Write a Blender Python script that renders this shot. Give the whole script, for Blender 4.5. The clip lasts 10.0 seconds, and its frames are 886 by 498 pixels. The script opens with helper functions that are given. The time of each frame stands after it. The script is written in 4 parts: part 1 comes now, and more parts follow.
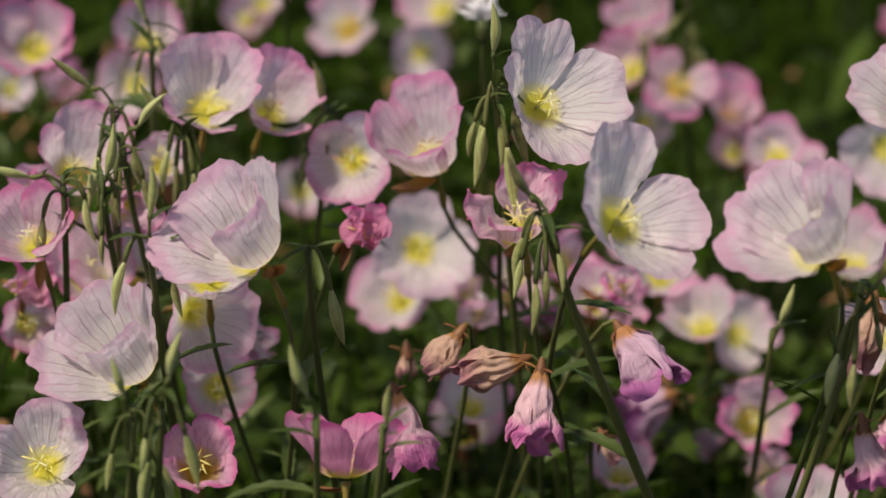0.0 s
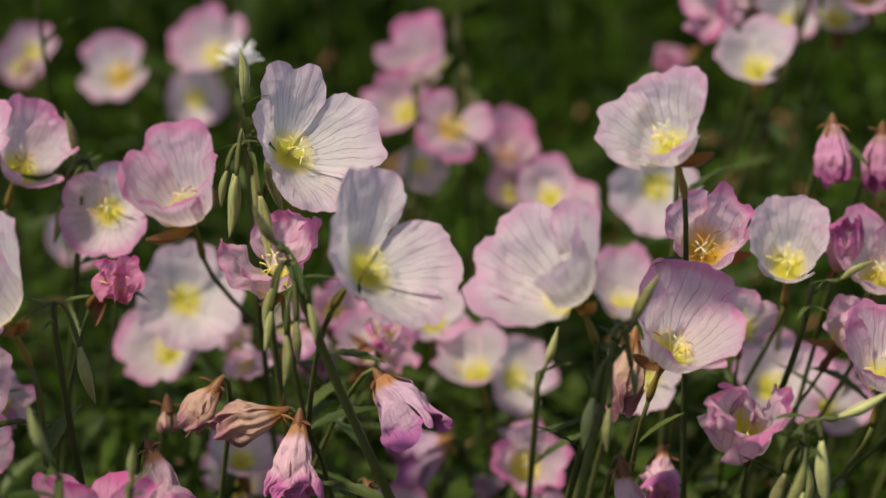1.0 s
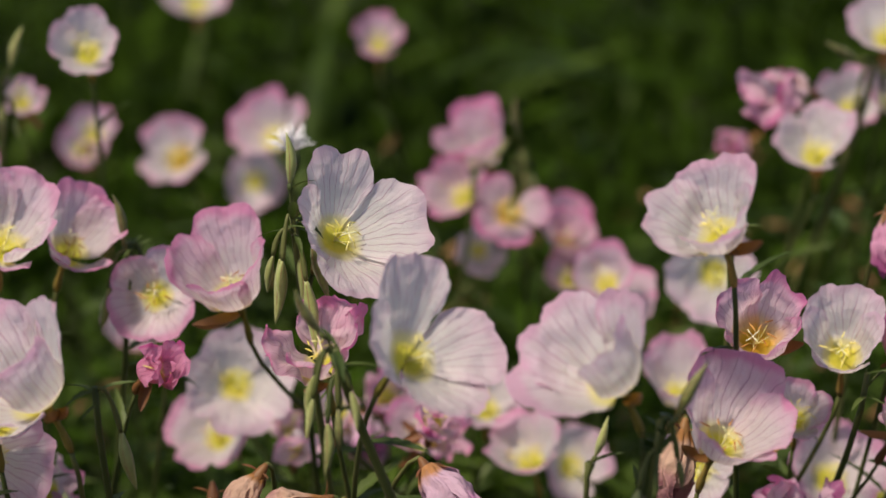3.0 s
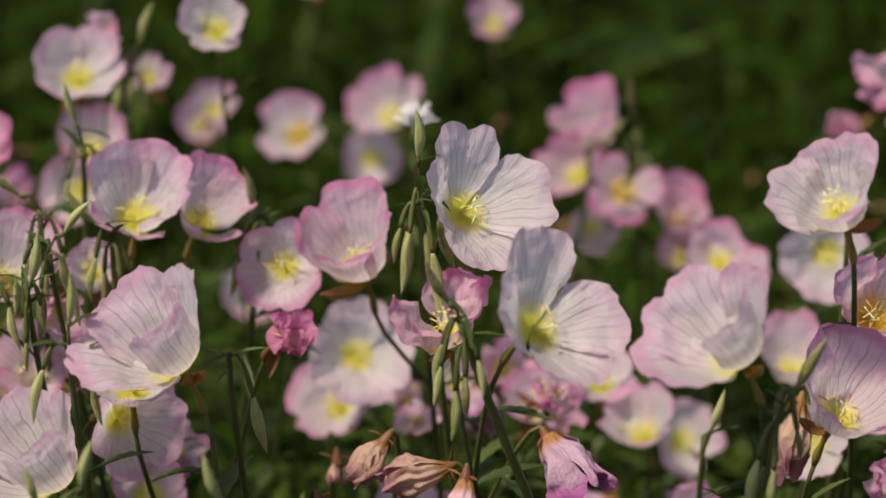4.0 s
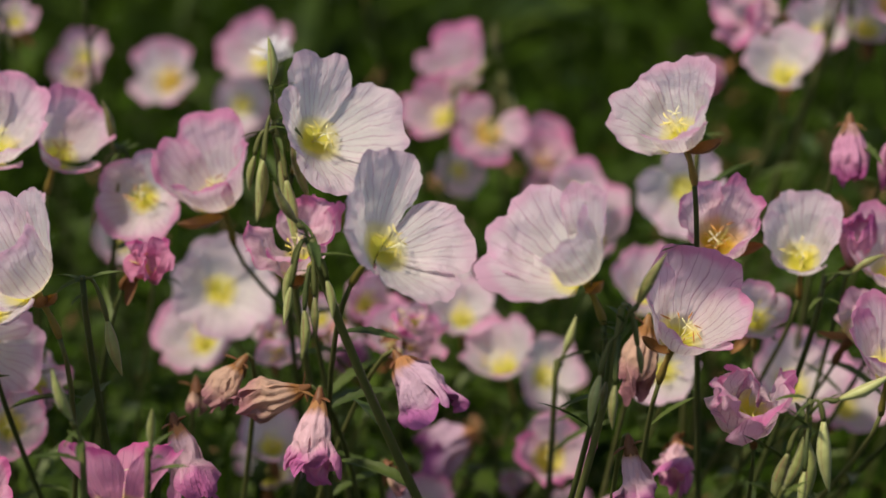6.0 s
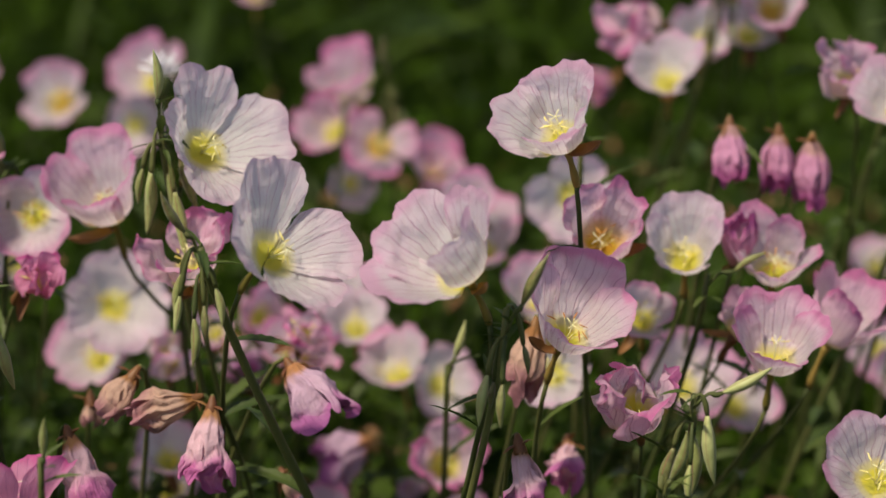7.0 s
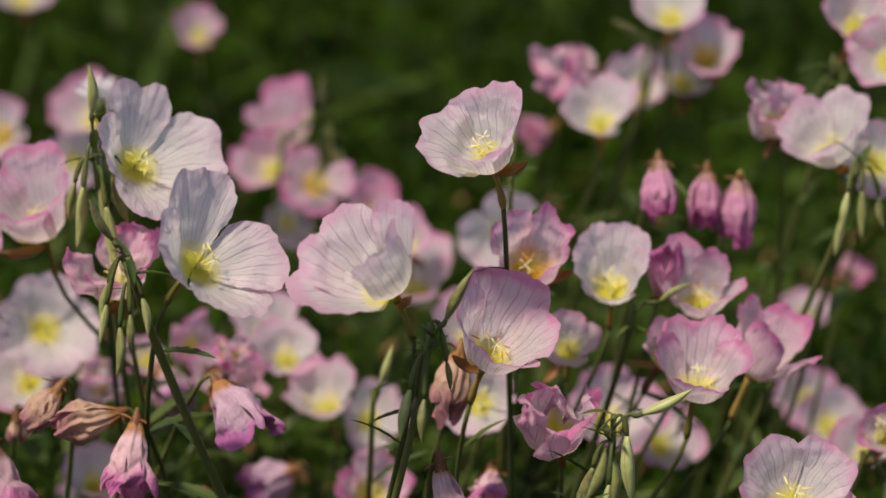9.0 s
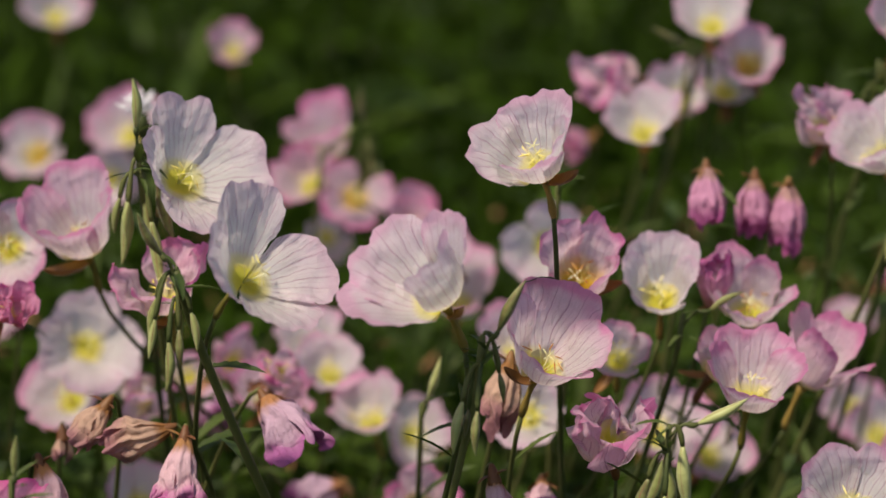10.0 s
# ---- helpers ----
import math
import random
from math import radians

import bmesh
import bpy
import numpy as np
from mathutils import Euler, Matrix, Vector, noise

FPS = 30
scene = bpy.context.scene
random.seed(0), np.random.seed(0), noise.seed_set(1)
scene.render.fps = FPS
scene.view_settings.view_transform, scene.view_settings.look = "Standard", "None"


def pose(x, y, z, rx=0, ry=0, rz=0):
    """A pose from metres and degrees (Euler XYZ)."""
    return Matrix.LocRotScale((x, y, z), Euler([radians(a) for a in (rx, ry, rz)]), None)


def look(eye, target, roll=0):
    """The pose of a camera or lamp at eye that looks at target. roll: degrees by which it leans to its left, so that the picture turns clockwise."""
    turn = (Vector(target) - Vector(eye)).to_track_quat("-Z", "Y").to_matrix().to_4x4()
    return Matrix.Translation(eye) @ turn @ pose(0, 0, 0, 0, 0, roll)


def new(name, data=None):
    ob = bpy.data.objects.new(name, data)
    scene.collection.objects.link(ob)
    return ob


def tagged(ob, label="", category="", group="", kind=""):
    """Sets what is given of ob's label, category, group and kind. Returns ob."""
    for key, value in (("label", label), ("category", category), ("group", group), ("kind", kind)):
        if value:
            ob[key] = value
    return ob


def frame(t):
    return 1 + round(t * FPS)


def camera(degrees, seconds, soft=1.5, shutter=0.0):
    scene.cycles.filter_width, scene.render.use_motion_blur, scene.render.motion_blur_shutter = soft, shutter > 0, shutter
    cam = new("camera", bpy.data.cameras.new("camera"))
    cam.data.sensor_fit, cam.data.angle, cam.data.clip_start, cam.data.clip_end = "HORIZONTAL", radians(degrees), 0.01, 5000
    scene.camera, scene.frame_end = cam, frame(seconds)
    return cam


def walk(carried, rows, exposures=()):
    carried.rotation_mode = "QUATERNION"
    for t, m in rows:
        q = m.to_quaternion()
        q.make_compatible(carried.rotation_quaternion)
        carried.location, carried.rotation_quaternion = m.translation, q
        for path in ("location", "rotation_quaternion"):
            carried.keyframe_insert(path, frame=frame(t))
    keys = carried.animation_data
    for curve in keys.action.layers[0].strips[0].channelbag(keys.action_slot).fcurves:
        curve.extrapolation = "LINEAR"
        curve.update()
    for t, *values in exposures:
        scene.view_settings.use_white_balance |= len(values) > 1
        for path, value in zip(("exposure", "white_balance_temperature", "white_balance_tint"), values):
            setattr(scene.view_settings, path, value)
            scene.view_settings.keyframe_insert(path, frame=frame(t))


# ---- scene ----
# camera and its way
cam = camera(22, 10.0, soft=1.6)
cam.data.dof.use_dof = True
cam.data.dof.focus_distance = 0.965
cam.data.dof.aperture_fstop = 5.8
PATH = [
    (0, (-0.0366, 0.0212, 0.7754), (0.0830, 0.9598, 0.4517), -0.31),
    (0.5, (-0.0205, 0.0317, 0.7728), (0.1466, 0.9660, 0.4577), -0.20),
    (1, (-0.0042, 0.0343, 0.7733), (0.1921, 0.9653, 0.4656), -0.27),
    (1.5, (0.0127, 0.0361, 0.7760), (0.2141, 0.9678, 0.4737), -0.53),
    (2, (0.0249, 0.0476, 0.7661), (0.2287, 0.9811, 0.4709), -0.41),
    (2.5, (0.0271, 0.0470, 0.7685), (0.2164, 0.9873, 0.4854), -0.52),
    (3, (0.0114, 0.0427, 0.7725), (0.1757, 0.9904, 0.4989), -0.49),
    (3.2, (0.0074, 0.0404, 0.7712), (0.1548, 0.9911, 0.4985), -0.38),
    (4.3, (-0.0100, 0.0142, 0.7764), (0.1110, 0.9652, 0.4919), -0.25),
    (4.5, (-0.0114, 0.0120, 0.7734), (0.1092, 0.9624, 0.4867), 0.01),
    (5, (-0.0118, 0.0087, 0.7703), (0.1159, 0.9574, 0.4810), -0.12),
    (5.5, (-0.0048, 0.0046, 0.7688), (0.1328, 0.9505, 0.4750), 0.07),
    (6, (0.0124, -0.0055, 0.7585), (0.1778, 0.9371, 0.4685), 0.04),
    (6.2, (0.0150, -0.0073, 0.7558), (0.1905, 0.9347, 0.4698), -0.48),
    (7.3, (0.0200, -0.0293, 0.7541), (0.2329, 0.9071, 0.4751), -0.39),
    (7.5, (0.0222, -0.0326, 0.7560), (0.2379, 0.9029, 0.4762), -0.31),
    (8, (0.0218, -0.0330, 0.7456), (0.2432, 0.9054, 0.4802), 0.88),
    (8.5, (0.0235, -0.0372, 0.7346), (0.2505, 0.9038, 0.4836), 0.92),
    (9, (0.0231, -0.0405, 0.7293), (0.2533, 0.9017, 0.4859), 1.16),
    (9.5, (0.0089, -0.0312, 0.7223), (0.2359, 0.9142, 0.4888), 1.38),
    (10, (0.0140, -0.0287, 0.7240), (0.2349, 0.9176, 0.4878), 0.31),
]
walk(cam, [(t, look(eye, target, roll)) for t, eye, target, roll in PATH], [(0.0, 0.11, 7150, 14), (10.0, 0.11, 7150, 14)])

# sky and sun
world = bpy.data.worlds.new("sky")
scene.world = world
world.use_nodes = True
wn = world.node_tree
sky = wn.nodes.new("ShaderNodeTexSky")
sky.sky_type = "NISHITA"
sky.sun_disc = False
sky.sun_elevation = radians(57)
sky.sun_rotation = radians(239)
bg = wn.nodes["Background"]
bg.inputs["Strength"].default_value = 0.092
wn.links.new(sky.outputs["Color"], bg.inputs["Color"])
sun_data = bpy.data.lights.new("sun", "SUN")
sun_data.energy = 4.2
sun_data.angle = radians(6.0)
sun_data.color = (1.0, 0.94, 0.82)
sun = new("sun", sun_data)
sun.matrix_world = look((-2.1, -0.3, 4.6), (0.2, 1.1, 0.4))


# ---- materials ----
def material(name):
    m = bpy.data.materials.new(name)
    m.use_nodes = True
    return m, m.node_tree.nodes, m.node_tree.links, m.node_tree.nodes["Principled BSDF"]


def maths(nodes, links, op, a, b=None, c=None, clamp=False):
    n = nodes.new("ShaderNodeMath")
    n.operation, n.use_clamp = op, clamp
    for i, v in enumerate((a, b, c)):
        if v is None:
            continue
        if isinstance(v, (int, float)):
            n.inputs[i].default_value = v
        else:
            links.new(v, n.inputs[i])
    return n.outputs[0]


def ramp(nodes, links, fac, stops, smooth=False):
    n = nodes.new("ShaderNodeValToRGB")
    n.color_ramp.interpolation = "EASE" if smooth else "LINEAR"
    e = n.color_ramp.elements
    while len(e) < len(stops):
        e.new(0.5)
    for el, (p, c) in zip(e, stops):
        el.position = p
        el.color = (*c, 1) if len(c) == 3 else c
    links.new(fac, n.inputs[0])
    return n.outputs[0]


def blend(nodes, links, fac, a, b, mode="MIX"):
    n = nodes.new("ShaderNodeMix")
    n.data_type, n.blend_type = "RGBA", mode
    for sock, v in ((n.inputs["Factor"], fac), (n.inputs[6], a), (n.inputs[7], b)):
        if isinstance(v, (int, float)):
            sock.default_value = v
        elif isinstance(v, tuple):
            sock.default_value = (*v, 1)
        else:
            links.new(v, sock)
    return n.outputs[2]


def noise_tex(nodes, links, vec, scale, detail=3.0, rough=0.55):
    n = nodes.new("ShaderNodeTexNoise")
    n.inputs["Scale"].default_value = scale
    n.inputs["Detail"].default_value = detail
    n.inputs["Roughness"].default_value = rough
    if vec is not None:
        links.new(vec, n.inputs["Vector"])
    return n.outputs["Fac"]


def thin(nodes, links, shader, colour, share, normal=None):
    """Light that passes through a thin blade: share of it goes through."""
    tr = nodes.new("ShaderNodeBsdfTranslucent")
    links.new(colour, tr.inputs["Color"])
    if normal is not None:
        links.new(normal, tr.inputs["Normal"])
    mx = nodes.new("ShaderNodeMixShader")
    mx.inputs[0].default_value = share
    links.new(shader.outputs[0], mx.inputs[1])
    links.new(tr.outputs[0], mx.inputs[2])
    links.new(mx.outputs[0], nodes["Material Output"].inputs["Surface"])


def petal_material(name, pink, deep=False):
    """Petal: yellow throat, pale middle, pink rim, branching veins; its map gives across (x) and along (y)."""
    m, nodes, links, bsdf = material(name)
    uv = nodes.new("ShaderNodeUVMap")
    sep = nodes.new("ShaderNodeSeparateXYZ")
    links.new(uv.outputs[0], sep.inputs[0])
    info = nodes.new("ShaderNodeObjectInfo")
    rnd = info.outputs["Random"]
    geo = nodes.new("ShaderNodeTexCoord")
    a = maths(nodes, links, "MULTIPLY_ADD", sep.outputs[0], 2.0, -1.0)
    u = sep.outputs[1]
    wob = noise_tex(nodes, links, geo.outputs["Object"], 70, 2)
    wob2 = noise_tex(nodes, links, geo.outputs["Object"], 300, 3)
    # pale to pink towards the rim and the sides
    side = maths(nodes, links, "MULTIPLY", maths(nodes, links, "POWER", maths(nodes, links, "ABSOLUTE", a), 5.0), u)
    rim = maths(nodes, links, "POWER", u, 2.6)
    f = maths(nodes, links, "MULTIPLY_ADD", side, 0.55, rim)
    f = maths(nodes, links, "MULTIPLY_ADD", maths(nodes, links, "SUBTRACT", wob, 0.5), 0.7, f)
    f = maths(nodes, links, "MULTIPLY_ADD", maths(nodes, links, "SUBTRACT", rnd, 0.5), 0.25, f)
    p3 = pink**3
    p5 = pink**5
    white = (0.88 - 0.10 * p5, 0.85 - 0.08 * pink - 0.52 * p5, 0.84 - 0.04 * pink - 0.32 * p5)
    mid = (0.88 - 0.05 * pink, 0.79 - 0.22 * pink - 0.24 * p3, 0.84 - 0.11 * pink - 0.18 * p3)
    pale = max(0.0, 0.34 - pink)
    edge = (0.83 - 0.06 * pink + 0.1 * pale, 0.58 - 0.46 * pink + 0.45 * pale, 0.74 - 0.33 * pink + 0.25 * pale)
    col = ramp(nodes, links, f, [(0.15, white), (0.58, mid), (0.92, edge)], True)
    # veins fan out from the throat and fork half way
    bend = maths(nodes, links, "MULTIPLY_ADD", wob, 1.8, -0.9)
    v1 = maths(nodes, links, "ABSOLUTE", maths(nodes, links, "SINE", maths(nodes, links, "MULTIPLY_ADD", a, 14.0, bend)))
    v2 = maths(nodes, links, "ABSOLUTE", maths(nodes, links, "SINE", maths(nodes, links, "MULTIPLY_ADD", a, 30.0, maths(nodes, links, "MULTIPLY", bend, 1.8))))
    l1 = ramp(nodes, links, v1, [(0.0, (1, 1, 1)), (0.08, (0.5, 0.5, 0.5)), (0.17, (0, 0, 0))])
    l2 = ramp(nodes, links, v2, [(0.0, (0.9, 0.9, 0.9)), (0.11, (0.35, 0.35, 0.35)), (0.21, (0, 0, 0))])
    fork = ramp(nodes, links, u, [(0.40, (0, 0, 0)), (0.58, (0.6, 0.6, 0.6)), (0.9, (0.15, 0.15, 0.15))])
    main = ramp(nodes, links, u, [(0.14, (0, 0, 0)), (0.30, (1, 1, 1)), (0.75, (0.85, 0.85, 0.85)), (0.98, (0.1, 0.1, 0.1))])
    vein = maths(nodes, links, "MAXIMUM", maths(nodes, links, "MULTIPLY", l1, main), maths(nodes, links, "MULTIPLY", l2, fork))
    vein = maths(nodes, links, "MULTIPLY", vein, maths(nodes, links, "MULTIPLY_ADD", wob2, 0.9, 0.50), clamp=True)
    dark = (0.52 - 0.06 * pink, 0.23 - 0.09 * pink, 0.39 - 0.06 * pink)
    col = blend(nodes, links, vein, col, dark)
    # yellow throat
    yellow = (0.86, 0.56, 0.05) if deep else (0.95, 0.87, 0.12)
    green = (0.74, 0.42, 0.03) if deep else (0.88, 0.84, 0.10)
    th = maths(nodes, links, "MULTIPLY_ADD", maths(nodes, links, "SUBTRACT", wob, 0.5), 0.16, u)
    tf = ramp(nodes, links, th, [(0.12, (1, 1, 1)), (0.22 if not deep else 0.28, (0.55, 0.55, 0.55)), (0.35 if not deep else 0.44, (0, 0, 0))], True)
    tc = ramp(nodes, links, th, [(0.03, green), (0.14, yellow)])
    col = blend(nodes, links, tf, col, tc)
    # small blemishes
    spot = ramp(nodes, links, noise_tex(nodes, links, geo.outputs["Object"], 420, 2), [(0.70, (0, 0, 0)), (0.78, (0.35, 0.35, 0.35))])
    col = blend(nodes, links, spot, col, (0.62, 0.45, 0.40))
    links.new(col, bsdf.inputs["Base Color"])
    bsdf.inputs["Roughness"].default_value = 0.55
    bsdf.inputs["Specular IOR Level"].default_value = 0.25
    bsdf.inputs["Sheen Weight"].default_value = 0.12
    # fine pleats along the petal and silky crinkles
    com = nodes.new("ShaderNodeCombineXYZ")
    links.new(maths(nodes, links, "MULTIPLY", a, 16.0), com.inputs[0])
    links.new(maths(nodes, links, "MULTIPLY", u, 4.0), com.inputs[1])
    links.new(maths(nodes, links, "MULTIPLY", rnd, 40.0), com.inputs[2])
    pleat = noise_tex(nodes, links, com.outputs[0], 1.0, 4)
    h = maths(nodes, links, "MULTIPLY_ADD", vein, -0.30, maths(nodes, links, "MULTIPLY", pleat, 0.7))
    h = maths(nodes, links, "MULTIPLY_ADD", noise_tex(nodes, links, geo.outputs["Object"], 300, 5, 0.7), 0.9, h)
    bump = nodes.new("ShaderNodeBump")
    bump.inputs["Strength"].default_value = 0.7
    bump.inputs["Distance"].default_value = 0.0012
    links.new(h, bump.inputs["Height"])
    links.new(bump.outputs[0], bsdf.inputs["Normal"])
    thin(nodes, links, bsdf, col, 0.56, bump.outputs[0])
    return m


def wilt_material(name, body, tip, base):
    m, nodes, links, bsdf = material(name)
    uv = nodes.new("ShaderNodeUVMap")
    sep = nodes.new("ShaderNodeSeparateXYZ")
    links.new(uv.outputs[0], sep.inputs[0])
    geo = nodes.new("ShaderNodeTexCoord")
    n1 = noise_tex(nodes, links, geo.outputs["Object"], 90, 3)
    u = maths(nodes, links, "MULTIPLY_ADD", maths(nodes, links, "SUBTRACT", n1, 0.5), 0.5, sep.outputs[1])
    col = ramp(nodes, links, u, [(0.08, base), (0.26, body), (0.48, body), (0.88, tip)], True)
    a = maths(nodes, links, "MULTIPLY_ADD", n1, 3.0, maths(nodes, links, "MULTIPLY", sep.outputs[0], 42.0))
    v = ramp(nodes, links, maths(nodes, links, "ABSOLUTE", maths(nodes, links, "SINE", a)), [(0.0, (0.16, 0.16, 0.16)), (0.45, (0, 0, 0))])
    v = maths(nodes, links, "MULTIPLY", v, ramp(nodes, links, noise_tex(nodes, links, geo.outputs["Object"], 160, 3), [(0.42, (0, 0, 0)), (0.62, (1.2, 1.2, 1.2))]))
    col = blend(nodes, links, v, col, tuple(c * 0.6 for c in tip))
    links.new(col, bsdf.inputs["Base Color"])
    bsdf.inputs["Roughness"].default_value = 0.65
    bsdf.inputs["Specular IOR Level"].default_value = 0.2
    bump = nodes.new("ShaderNodeBump")
    bump.inputs["Strength"].default_value = 0.8
    bump.inputs["Distance"].default_value = 0.002
    links.new(maths(nodes, links, "SUBTRACT", noise_tex(nodes, links, geo.outputs["Object"], 200, 4), v), bump.inputs["Height"])
    links.new(bump.outputs[0], bsdf.inputs["Normal"])
    thin(nodes, links, bsdf, col, 0.3, bump.outputs[0])
    return m


def green_material(name, low, high, share=0.3, rough=0.5, scale=60, island=False, gloss=0.35):
    m, nodes, links, bsdf = material(name)
    geo = nodes.new("ShaderNodeTexCoord")
    n1 = noise_tex(nodes, links, geo.outputs["Object"], scale, 4)
    if island:
        g = nodes.new("ShaderNodeNewGeometry")
        r = g.outputs["Random Per Island"]
    else:
        g = nodes.new("ShaderNodeObjectInfo")
        r = g.outputs["Random"]
    f = maths(nodes, links, "MULTIPLY_ADD", maths(nodes, links, "SUBTRACT", n1, 0.5), 0.9, r)
    if island:
        # whole tufts are paler or darker than their neighbours
        tuft = noise_tex(nodes, links, geo.outputs["Object"], 5.5, 3, 0.6)
        f = maths(nodes, links, "MULTIPLY_ADD", maths(nodes, links, "SUBTRACT", tuft, 0.5), 2.2, f)
    col = ramp(nodes, links, f, [(0.0, low), (1.0, high)])
    links.new(col, bsdf.inputs["Base Color"])
    bsdf.inputs["Roughness"].default_value = rough
    bsdf.inputs["Specular IOR Level"].default_value = gloss
    bump = nodes.new("ShaderNodeBump")
    bump.inputs["Strength"].default_value = 0.4
    bump.inputs["Distance"].default_value = 0.001
    links.new(noise_tex(nodes, links, geo.outputs["Object"], 500, 3), bump.inputs["Height"])
    links.new(bump.outputs[0], bsdf.inputs["Normal"])
    if share:
        thin(nodes, links, bsdf, col, share)
    return m


def bud_material():
    """Green bud with dull red seams along it; its map gives round (x) and along (y)."""
    m, nodes, links, bsdf = material("bud_green")
    uv = nodes.new("ShaderNodeUVMap")
    sep = nodes.new("ShaderNodeSeparateXYZ")
    links.new(uv.outputs[0], sep.inputs[0])
    info = nodes.new("ShaderNodeObjectInfo")
    geo = nodes.new("ShaderNodeTexCoord")
    n1 = noise_tex(nodes, links, geo.outputs["Object"], 250, 4)
    seam = maths(nodes, links, "ABSOLUTE", maths(nodes, links, "SINE", maths(nodes, links, "MULTIPLY", sep.outputs[0], 4 * math.pi)))
    red = ramp(nodes, links, maths(nodes, links, "MULTIPLY_ADD", n1, 0.25, seam), [(0.16, (0.85, 0.85, 0.85)), (0.40, (0, 0, 0))])
    g = ramp(nodes, links, maths(nodes, links, "MULTIPLY_ADD", n1, 0.5, maths(nodes, links, "MULTIPLY", info.outputs["Random"], 0.6)),
             [(0.22, (0.085, 0.075, 0.026)), (0.40, (0.19, 0.21, 0.06)), (0.62, (0.30, 0.34, 0.11)), (0.95, (0.44, 0.46, 0.19))])
    col = blend(nodes, links, red, g, (0.22, 0.075, 0.05))
    links.new(col, bsdf.inputs["Base Color"])
    bsdf.inputs["Roughness"].default_value = 0.5
    bsdf.inputs["Sheen Weight"].default_value = 0.2
    bump = nodes.new("ShaderNodeBump")
    bump.inputs["Strength"].default_value = 0.5
    bump.inputs["Distance"].default_value = 0.001
    links.new(n1, bump.inputs["Height"])
    links.new(bump.outputs[0], bsdf.inputs["Normal"])
    return m


def plain_material(name, low, high, rough=0.5, scale=200):
    return green_material(name, low, high, 0.0, rough, scale)


PINKS = (0.12, 0.25, 0.42, 0.58, 0.74, 0.86, 0.97)
PETALS = {p: petal_material(f"petal_{w}", p) for p, w in zip(PINKS, ("white", "blush", "pale_pink", "pink", "rose", "deep_rose", "magenta"))}
DEEP = {p: petal_material(f"petal_{w}_golden", p, True) for p, w in zip(PINKS, ("white", "blush", "pale_pink", "pink", "rose", "deep_rose", "magenta"))}
WILT = (
    wilt_material("wilted_tan", (0.56, 0.37, 0.28), (0.40, 0.18, 0.21), (0.36, 0.17, 0.06)),
    wilt_material("wilted_pink", (0.72, 0.48, 0.54), (0.54, 0.15, 0.37), (0.48, 0.24, 0.10)),
    wilt_material("wilted_mauve", (0.60, 0.41, 0.53), (0.42, 0.13, 0.34), (0.50, 0.24, 0.10)),
    wilt_material("wilted_rose", (0.62, 0.29, 0.45), (0.46, 0.10, 0.30), (0.52, 0.30, 0.28)),
)
STEM = green_material("stem_green", (0.046, 0.064, 0.015), (0.115, 0.124, 0.037), 0.0, 0.6, 80)
LEAF = green_material("stem_leaf_green", (0.04, 0.07, 0.014), (0.09, 0.13, 0.028), 0.3, 0.5, 90)
UNDER = green_material("undergrowth_green", (0.008, 0.020, 0.002), (0.046, 0.096, 0.007), 0.38, 0.75, 40, True, 0.05)
FRESH = green_material("fresh_leaf_green", (0.020, 0.042, 0.004), (0.068, 0.116, 0.012), 0.35, 0.55, 40, True, 0.2)
BLADE = green_material("grass_green", (0.006, 0.014, 0.001), (0.037, 0.075, 0.005), 0.38, 0.75, 40, True, 0.06)
DRY = green_material("dry_stalk_brown", (0.16, 0.075, 0.03), (0.30, 0.16, 0.07), 0.1, 0.8, 120, True)
BUD = bud_material()
SEPAL = green_material("sepal_russet", (0.15, 0.055, 0.024), (0.27, 0.135, 0.045), 0.15, 0.5, 160)
TUBE = green_material("tube_yellow_green", (0.20, 0.17, 0.035), (0.34, 0.22, 0.06), 0.15, 0.5, 160)
FILAMENT = plain_material("filament_cream", (0.80, 0.74, 0.22), (0.86, 0.82, 0.42), 0.5)
ANTHER_Y = plain_material("anther_yellow", (0.80, 0.66, 0.12), (0.86, 0.78, 0.30), 0.7)
ANTHER_B = plain_material("anther_brown", (0.40, 0.15, 0.03), (0.62, 0.32, 0.09), 0.7)
STIGMA = plain_material("stigma_ivory", (0.84, 0.80, 0.40), (0.88, 0.86, 0.60), 0.5)
FLUFF = plain_material("fluff_white", (0.78, 0.76, 0.80), (0.88, 0.86, 0.88), 0.7)


def soil_material():
    m, nodes, links, bsdf = material("soil_and_moss")
    geo = nodes.new("ShaderNodeTexCoord")
    n1 = noise_tex(nodes, links, geo.outputs["Object"], 1.6, 6, 0.65)
    n2 = noise_tex(nodes, links, geo.outputs["Object"], 45, 5, 0.7)
    c1 = ramp(nodes, links, n2, [(0.3, (0.020, 0.014, 0.008)), (0.7, (0.07, 0.048, 0.028))])
    c2 = ramp(nodes, links, n2, [(0.3, (0.018, 0.035, 0.008)), (0.7, (0.06, 0.095, 0.022))])
    fac = ramp(nodes, links, n1, [(0.35, (0, 0, 0)), (0.55, (1, 1, 1))])
    links.new(blend(nodes, links, fac, c1, c2), bsdf.inputs["Base Color"])
    bsdf.inputs["Roughness"].default_value = 0.95
    bump = nodes.new("ShaderNodeBump")
    bump.inputs["Distance"].default_value = 0.02
    links.new(n2, bump.inputs["Height"])
    links.new(bump.outputs[0], bsdf.inputs["Normal"])
    return m


